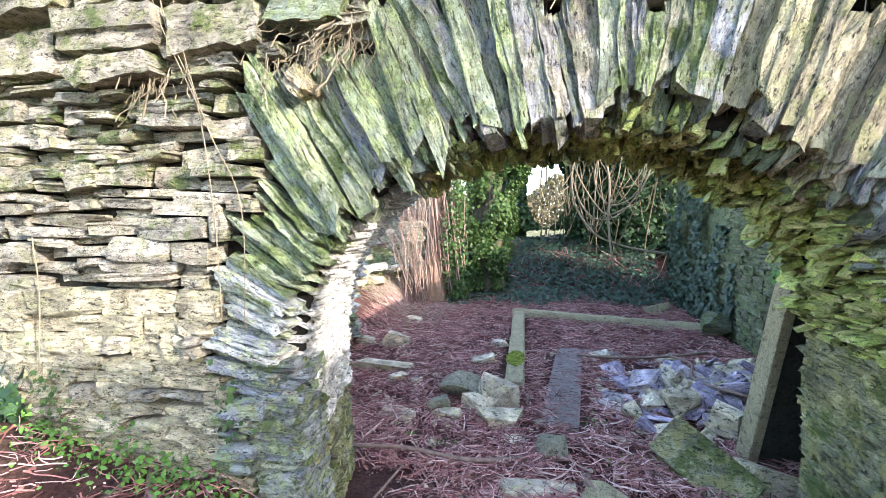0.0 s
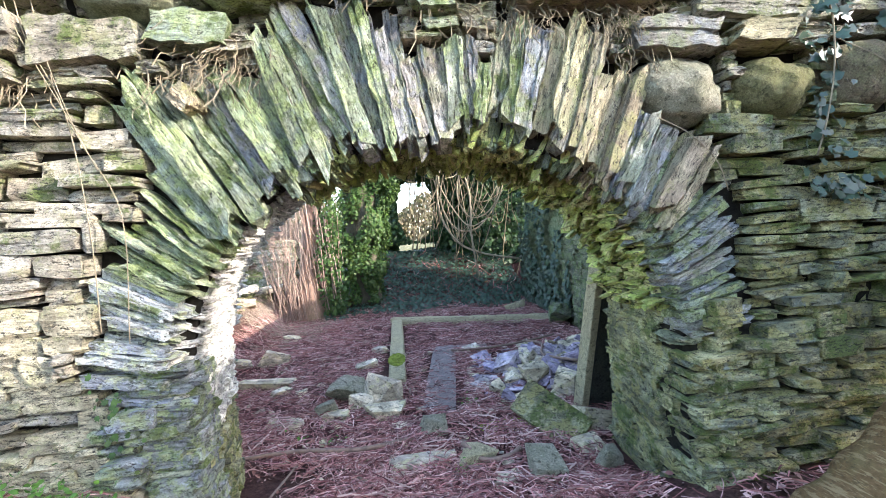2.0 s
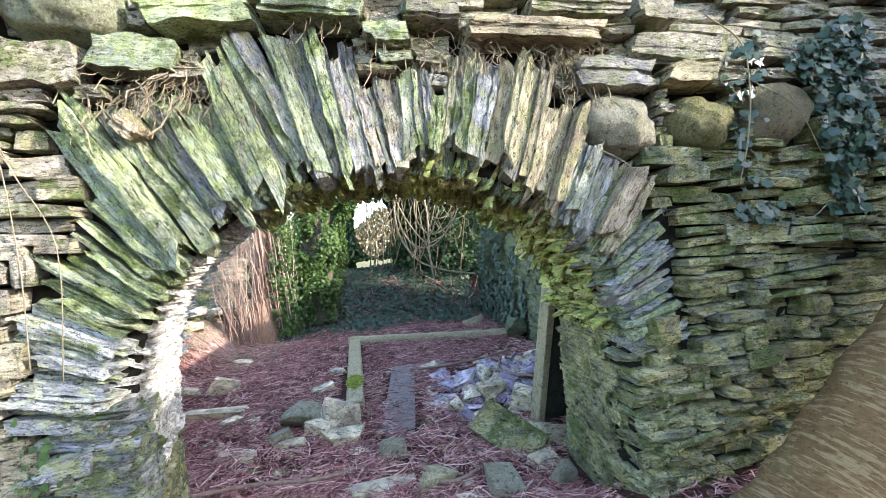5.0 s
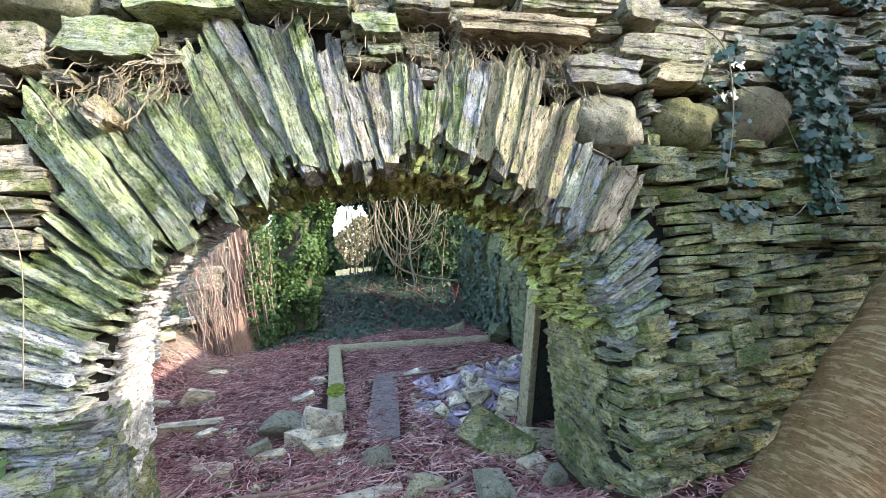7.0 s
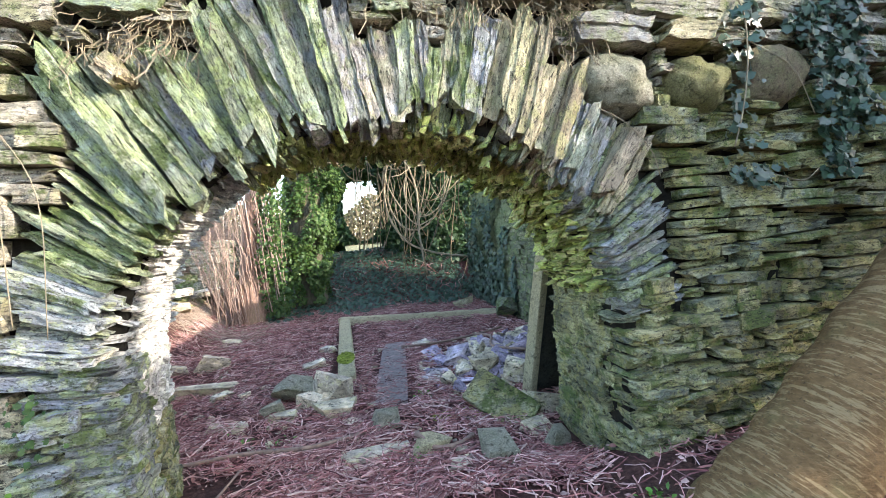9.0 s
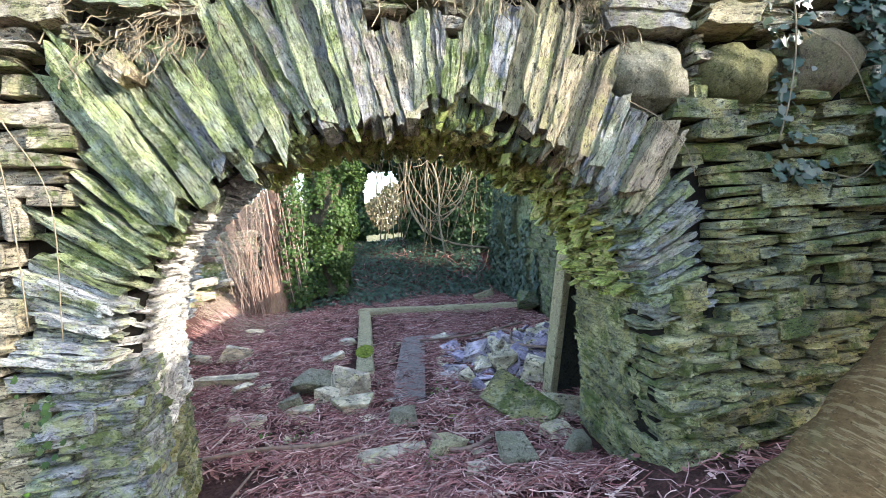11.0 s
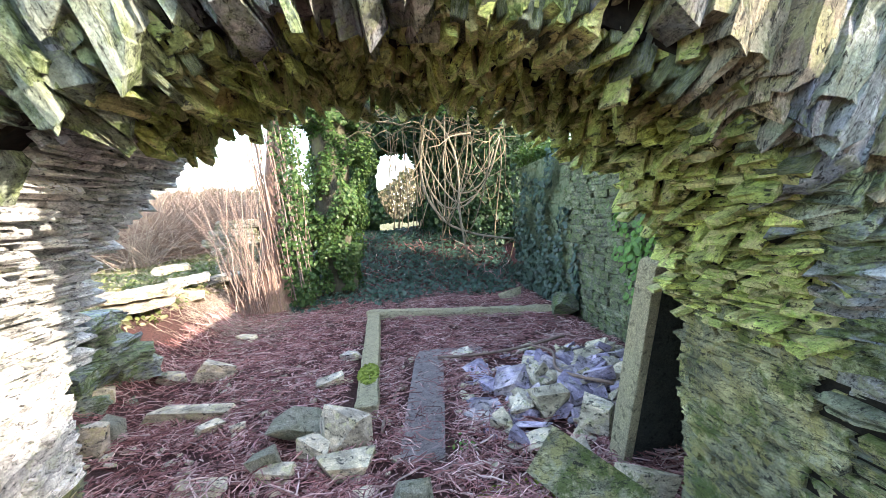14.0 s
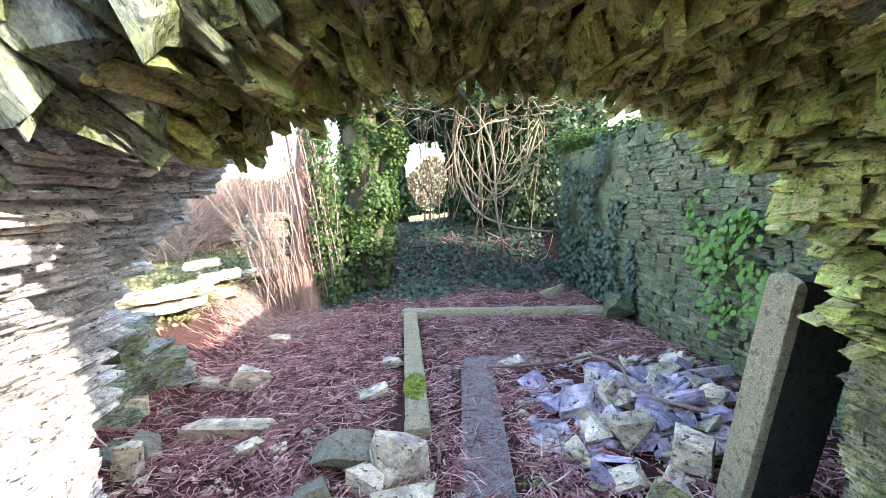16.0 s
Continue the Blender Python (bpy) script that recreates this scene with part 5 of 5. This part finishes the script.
def ivy_floor(r):
    x, y = r.uniform(-1.9, 2.0), 5.7 + 4.0 * r.random()
    edge = 6.0 + 0.5 * noise.noise(Vector((x * 1.2, 0, 0)))
    if y < edge + 0.8 * r.random() - 0.3:
        return None
    return (x, y, ground_height(x, y) + r.uniform(0.02, 0.14)), (r.gauss(0, 0.5), -0.5 + r.gauss(0, 0.5), 1)


scatter("ground_ivy", "dark green ivy carpeting the bank", 12000, 53, ivy_floor, (0.035, 0.075), M_IVY_BLUE)


def thicket(r):
    x, z = r.uniform(-1.2, 3.0), r.uniform(0.3, 4.2)
    y = 9.4 + r.gauss(0, 0.28)
    if x > 0.5:
        y -= 1.1 * smooth(0.5, 2.0, x) * r.random() + 0.2
    if far_gap(x, z) or (x < 0.4 and z < 1.25):
        return None
    return (x, y, z), (r.gauss(0, 0.6), -1, 0.5 + r.gauss(0, 0.5))


scatter("thicket_ivy", "dark dense ivy thicket closing the far end", 30000, 54, thicket, (0.06, 0.12), M_IVY)


def back_hedge(r):
    x, z = r.uniform(-1.5, 4.5), r.uniform(0.4, 4.4)
    if far_gap(x, z) or (abs(x + 0.05) < 0.6 and z < 3.0):
        return None
    return (x, 10.2 + r.gauss(0, 0.25), z), (r.gauss(0, 0.6), -1, r.gauss(0, 0.5))


scatter("back_hedge", "dark evergreen hedge behind the thicket", 9000, 58, back_hedge, (0.12, 0.22), M_IVY)


def canopy(r):
    x, y = r.uniform(-1.7, 2.6), 7.2 + r.gauss(0, 0.7)
    z = 3.25 + 0.35 * noise.noise(Vector((x * 1.5, y, 0))) + abs(r.gauss(0, 0.45))
    return (x, y, z), (r.gauss(0, 0.7), r.gauss(0, 0.7), 1)


scatter("canopy_ivy", "ivy leaves hanging over the far end", 7000, 55, canopy, (0.045, 0.09), M_IVY_SUN)


def over_wall(r):
    x, y = 2.1 + abs(r.gauss(0, 0.35)), r.uniform(3.2, 7.2)
    z = 2.08 + abs(r.gauss(0, 0.10)) + 0.25 * smooth(4.5, 7, y) * r.random()
    return (x, y, z), (r.gauss(0, 0.7), r.gauss(0, 0.7), 1)


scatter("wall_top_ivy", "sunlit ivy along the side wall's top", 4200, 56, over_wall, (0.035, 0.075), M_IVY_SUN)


def plaster_ivy(r):
    y = r.uniform(4.0, 6.6)
    z = 0.05 + 2.1 * r.random() ** 1.5
    if noise.noise(Vector((0, y * 2.2, z * 1.6))) < -0.25 + 0.4 * smooth(0.5, 1.6, z) - 0.3 * smooth(5.4, 6.4, y):
        return None
    return (1.93 + r.uniform(-0.04, 0.0), y, z), (-1, r.gauss(0, 0.5), 0.4 + r.gauss(0, 0.4))


scatter("side_wall_ivy", "small dark ivy creeping up the rendered wall", 3600, 57, plaster_ivy, (0.04, 0.075), M_IVY_BLUE)

rng = random.Random(71)
lines = []
for i in range(24):
    x0, y0 = rng.uniform(0.35, 2.1), rng.uniform(6.6, 8.2)
    z0 = rng.uniform(2.7, 3.6)
    low = rng.uniform(0.9, 2.2)
    x1 = x0 + rng.choice((-1, 1)) * rng.uniform(0.4, 1.1)
    x1 = min(2.1, max(0.3, x1))
    z1 = rng.uniform(0.8, 3.2)
    mid = ((x0 + x1) / 2 + rng.uniform(-0.35, 0.25), y0 + rng.uniform(-0.2, 0.2), min(low, z1 - 0.1))
    pts = curve_through([(x0, y0, z0), (x0 + rng.uniform(-0.12, 0.05), y0, (z0 + low) / 2), mid, (x1, y0 + rng.uniform(-0.3, 0.3), z1)], 7)
    lines.append((pts, rng.uniform(0.005, 0.014)))
for i in range(4):
    x0, y0 = rng.uniform(0.4, 2.1), rng.uniform(7.0, 8.4)
    pts = [(x0 + rng.uniform(-0.1, 0.1), y0 + rng.uniform(-0.1, 0.1), 0.35 + (3.0 * k / 6)) for k in range(7)]
    lines.append((curve_through(pts, 2), rng.uniform(0.005, 0.012)))
for i in range(130):
    x0, y0, z0 = rng.uniform(-1.6, 2.2), rng.uniform(6.4, 7.6), rng.uniform(2.75, 3.5)
    d = Vector((rng.uniform(-1, 1), rng.uniform(-0.5, 0.5), rng.uniform(-0.4, 0.4)))
    pts = [Vector((x0, y0, z0)) + d * (0.22 * k) + Vector((rng.uniform(-0.05, 0.05), rng.uniform(-0.05, 0.05), rng.uniform(-0.06, 0.06))) for k in range(5)]
    lines.append((pts, rng.uniform(0.005, 0.013)))
for i in range(9):
    x0 = rng.uniform(-0.45, 0.4)
    pts = [(x0 + rng.uniform(-0.06, 0.06), 8.6 + rng.uniform(-0.2, 0.2), 1.1 + 2.1 * k / 5) for k in range(6)]
    lines.append((pts, rng.uniform(0.006, 0.014)))
v, f = tubes(lines, 5)
tagged(part_mesh("vine_tangle", pydata("vine_tangle", v, f, True), M_VINE), "tangle of bare looping vines hanging at the far end", "vines", kind="stuff")
for pts, rad in ((((0.55, 7.3, 3.3), (0.38, 7.3, 2.6), (0.42, 7.2, 1.8), (0.75, 7.1, 1.22), (1.2, 7.0, 0.98), (1.6, 6.9, 0.88), (1.95, 6.75, 0.82)), 0.022),
                 (((0.7, 7.4, 3.3), (0.45, 7.4, 2.2), (0.7, 7.2, 1.55), (1.15, 7.2, 1.5), (1.6, 7.1, 2.0), (1.85, 7.0, 2.7)), 0.017),
                 (((1.1, 7.5, 3.3), (0.8, 7.3, 2.3), (1.05, 7.2, 1.75), (1.5, 7.2, 1.9), (1.75, 7.1, 2.5)), 0.015),
                 (((0.3, 7.2, 3.4), (0.75, 7.0, 3.0), (1.0, 6.9, 2.3), (1.0, 6.9, 1.3), (1.1, 6.9, 0.5)), 0.02)):
    v, f = tube(curve_through(pts, 6), rad, 7)
    tagged(part_mesh("vine", pydata("vine", v, f, True), M_VINE), "thick bare vine looping down to the side wall", "vine", "thick hanging vines")

# dead brush on the bank under the vines
lines = []
for i in range(260):
    x0, y0 = rng.uniform(-0.9, 2.0), rng.uniform(6.4, 8.8)
    d = Vector((rng.uniform(-1, 1), rng.uniform(-0.6, 0.6), rng.uniform(0.0, 0.7)))
    z0 = ground_height(x0, y0)
    pts = [Vector((x0, y0, z0)) + d * (0.12 * k) + Vector((rng.uniform(-0.03, 0.03), 0, rng.uniform(-0.02, 0.03))) for k in range(4)]
    lines.append((pts, rng.uniform(0.003, 0.008)))
v, f = tubes(lines, 3)
tagged(part_mesh("dead_brush", pydata("dead_brush", v, f), M_TWIG), "dead twiggy brush on the dark bank", "brush", kind="stuff")

# ---- plants on the walls and at their feet ----
def wall_ivy(r):
    x, z = r.gauss(2.18, 0.36), r.uniform(1.45, 2.75)
    if x < 1.45 or x > 3.2:
        return None
    if noise.noise(Vector((x * 3, 0, z * 3))) < -0.02 + 0.25 * smooth(2.0, 1.5, z):
        return None
    return (x, -0.05 - abs(r.gauss(0, 0.03)), z), (r.gauss(0, 0.5), -1, 0.4 + r.gauss(0, 0.4))


scatter("wall_ivy", "dark ivy clinging to the wall's face", 1050, 81, wall_ivy, (0.03, 0.07), M_IVY_BLUE)


def cap_plants(r):
    x, z = r.uniform(1.4, 2.2), r.uniform(1.40, 1.52)
    if abs(x - 1.72) > 0.12:
        return None
    return (x, -0.05 - r.random() * 0.03, z), (r.gauss(0, 0.5), -1, 0.5)


scatter("wall_sprig", "small ivy sprig in a wall joint", 26, 82, cap_plants, (0.03, 0.06), M_IVY_BLUE)


def pennywort(r):
    y, z = r.choice(((2.89, 1.20), (2.36, 1.17), (2.50, 1.10), (2.58, 0.84), (2.80, 0.84), (2.30, 0.80), (2.25, 0.64), (2.66, 0.52), (2.70, 1.0), (2.46, 0.95)))
    return (1.87 - r.uniform(0, 0.06), y + r.gauss(0, 0.11), z + r.gauss(0, 0.085)), (-1, r.gauss(0, 0.35), 0.5 + r.gauss(0, 0.25))


scatter("pennywort", "bright green round-leaved pennywort on the side wall", 330, 83, pennywort, (0.025, 0.075), M_FRESH, ROUND_SHAPE, "plant")
for i, (x, y, w) in enumerate(((-2.35, -0.12, 0.12), (-2.0, -0.10, 0.14), (-1.72, -0.16, 0.15), (-2.75, -0.14, 0.12), (0.80, -0.32, 0.07), (-0.9, 1.15, 0.06), (-1.15, 1.2, 0.07), (-0.05, 0.62, 0.05), (0.10, 1.55, 0.08))):
    def sprout(r, x=x, y=y, w=w):
        px, py = x + r.gauss(0, w * 0.6), y + r.gauss(0, w * 0.35)
        return (px, min(py, -0.05) if y < 0 else py, ground_height(px, py) + 0.01 + abs(r.gauss(0, w * 0.5))), (r.gauss(0, 0.6), r.gauss(0, 0.6), 1)
    scatter("seedling", "fresh green seedling growing in the litter", 60 if w > 0.1 else 22, 90 + i, sprout, (0.018, 0.04), M_FRESH, OVAL_SHAPE, "plant")


def weeds(r):
    x = r.choice((-2.55, -2.3, -2.05, -1.8, -1.62, -2.85, -1.45)) + r.gauss(0, 0.09)
    y = -0.10 - abs(r.gauss(0, 0.10))
    return (x, y, ground_height(x, y) + 0.01 + abs(r.gauss(0, 0.055))), (r.gauss(0, 1), -0.6 + r.gauss(0, 0.7), 0.6 + r.gauss(0, 0.6))


scatter("bank_weeds", "feathery yellow-green weeds at the wall's foot", 650, 86, weeds, (0.010, 0.032), M_FRESH, OVAL_SHAPE, "plant")


def bank_ivy(r):
    x = r.uniform(-3.0, -2.55)
    return (x, -0.06 - abs(r.gauss(0, 0.04)), 0.58 + abs(r.gauss(0, 0.10))), (r.gauss(0, 0.5), -1, 0.6)


scatter("bank_ivy", "dark ivy at the wall's foot", 70, 84, bank_ivy, (0.05, 0.09), M_IVY)


def joint_ivy(r):
    x, z = r.choice(((-2.45, 0.85), (-1.48, 0.72), (-2.42, 0.7), (-1.5, 0.8)))
    return (x + r.gauss(0, 0.05), -0.05 - r.random() * 0.02, z + r.gauss(0, 0.06)), (r.gauss(0, 0.4), -1, 0.4)


scatter("joint_ivy", "small ivy sprigs rooted in the wall joints", 70, 85, joint_ivy, (0.015, 0.035), M_IVY_SUN)

# hanging dry roots and stems on the wall's face
for pts, rad in ((((-1.72, -0.06, 2.6), (-1.66, -0.08, 2.25), (-1.55, -0.07, 1.95), (-1.50, -0.07, 1.5), (-1.50, -0.06, 1.1)), 0.005),
                 (((-1.66, -0.06, 2.6), (-1.6, -0.08, 2.2), (-1.5, -0.08, 1.85), (-1.38, -0.07, 1.55), (-1.40, -0.06, 1.05)), 0.004),
                 (((-1.75, -0.06, 2.55), (-1.7, -0.08, 2.3), (-1.52, -0.08, 1.9), (-1.45, -0.07, 1.72)), 0.004),
                 (((-1.78, -0.05, 2.2), (-1.76, -0.07, 2.05), (-1.82, -0.06, 1.9)), 0.009),
                 (((1.40, -0.06, 2.45), (1.56, -0.09, 2.3), (1.58, -0.10, 2.05), (1.54, -0.10, 1.8), (1.50, -0.08, 1.62)), 0.008),
                 (((1.62, -0.08, 2.12), (1.8, -0.13, 1.98), (1.98, -0.09, 1.76)), 0.005),
                 (((0.80, -0.05, 1.83), (0.93, -0.08, 1.74), (1.05, -0.07, 1.62), (1.10, -0.06, 1.5)), 0.005),
                 (((-2.45, -0.06, 1.45), (-2.42, -0.07, 1.2), (-2.46, -0.07, 0.85)), 0.006),
                 (((1.75, -0.06, 1.48), (1.9, -0.08, 1.44), (2.02, -0.07, 1.5)), 0.005)):
    v, f = tube(curve_through(pts, 6), rad * 0.45, 6)
    tagged(part_mesh("hanging_root", pydata("hanging_root", v, f, True), M_VINE), "thin dry root hanging down the wall's face", "root", "hanging roots on the wall")
# tufts of dead roots in the joints over the arch
rng = random.Random(91)
lines = []
for i in range(420):
    x0, z0 = rng.choice(((-0.92, 2.16), (-0.95, 2.24), (-1.2, 2.13), (-0.1, 2.38), (0.0, 2.30), (0.68, 2.28), (0.75, 2.17), (0.62, 2.36), (0.25, 2.34), (-1.9, 2.42), (-1.75, 2.12), (0.55, 2.31), (-0.3, 2.5), (-1.02, 2.13)))
    x0, z0 = x0 + rng.gauss(0, 0.08), z0 + rng.gauss(0, 0.03)
    d = Vector((rng.uniform(-1, 1), rng.uniform(-0.5, 0.1), rng.uniform(-0.8, 0.4)))
    w = rng.uniform(0, 6)
    pts = [Vector((x0, 0.0, z0)) + d * (0.022 * k) + Vector((0.014 * math.sin(w + 1.7 * k), -0.010 * k, 0.014 * math.cos(w + 1.7 * k) - 0.003 * k * k)) for k in range(7)]
    lines.append((pts, rng.uniform(0.0008, 0.0024)))
v, f = tubes(lines, 3)
tagged(part_mesh("root_tufts", pydata("root_tufts", v, f), M_VINE), "dead root tufts hanging from the wall joints", "roots", kind="stuff")

# ---- outside on the left: brush, branches, distance ----
rng = random.Random(101)
for i in range(22):
    bush = []
    bx, by = -5.6 + rng.uniform(-3.6, 2.0), 10.5 + rng.uniform(-1.5, 4.0)
    for k in range(95):
        d = Vector((rng.uniform(-1, 1), rng.uniform(-1, 1), rng.uniform(0.4, 1.8))).normalized()
        p = Vector((bx + rng.gauss(0, 0.2), by + rng.gauss(0, 0.2), ground_height(bx, by)))
        pts = [p]
        for q in range(7):
            d = (d + Vector((rng.uniform(-0.6, 0.6), rng.uniform(-0.6, 0.6), rng.uniform(-0.4, 0.25)))).normalized()
            pts.append(pts[-1] + d * rng.uniform(0.25, 0.55))
        bush.append((pts, [0.010 - 0.0011 * j for j in range(8)]))
    v, f = tubes(bush, 4)
    tagged(part_mesh("bare_shrub", pydata("bare_shrub", v, f), M_STRAW if i % 2 else M_STEM), "leafless sunlit shrub beyond the broken wall", "shrub", "bare shrubs outside")


def grass_spot(r):
    x, y = -2.9 - abs(r.gauss(0, 1.4)), r.uniform(1.5, 10)
    return (x, y, ground_height(x, y) + r.uniform(0, 0.06)), (r.gauss(0, 0.8), r.gauss(0, 0.8), 0.8)


scatter("rough_grass", "rough sunlit grass and weeds beyond the broken wall", 6000, 111, grass_spot, (0.04, 0.11), M_GRASS, OVAL_SHAPE, "grass")


def far_hedge(r):
    x = r.uniform(-32, 26)
    y = 38 + r.gauss(0, 1.5)
    return (x, y, 5.4 * r.random() ** 0.8 * (0.85 + 0.3 * noise.noise(Vector((x * 0.35, 0, 0))))), (r.gauss(0, 1), -1, r.gauss(0, 0.6))


scatter("far_hedge", "brown leafless hedge in the distance", 34000, 112, far_hedge, (0.18, 0.45), M_FARWOOD, OVAL_SHAPE, "hedge")


def behind_wood(r):
    a = r.uniform(0.2, math.pi - 0.2)
    d = 22 + r.gauss(0, 1.5)
    return (d * math.cos(a) * 1.3, -d * math.sin(a), r.uniform(0, 4.5)), (r.gauss(0, 1), 1, r.gauss(0, 0.6))


scatter("hedge_behind", "low evergreen hedge round the clearing", 5000, 113, behind_wood, (0.5, 1.0), M_IVY, OVAL_SHAPE, "hedge")
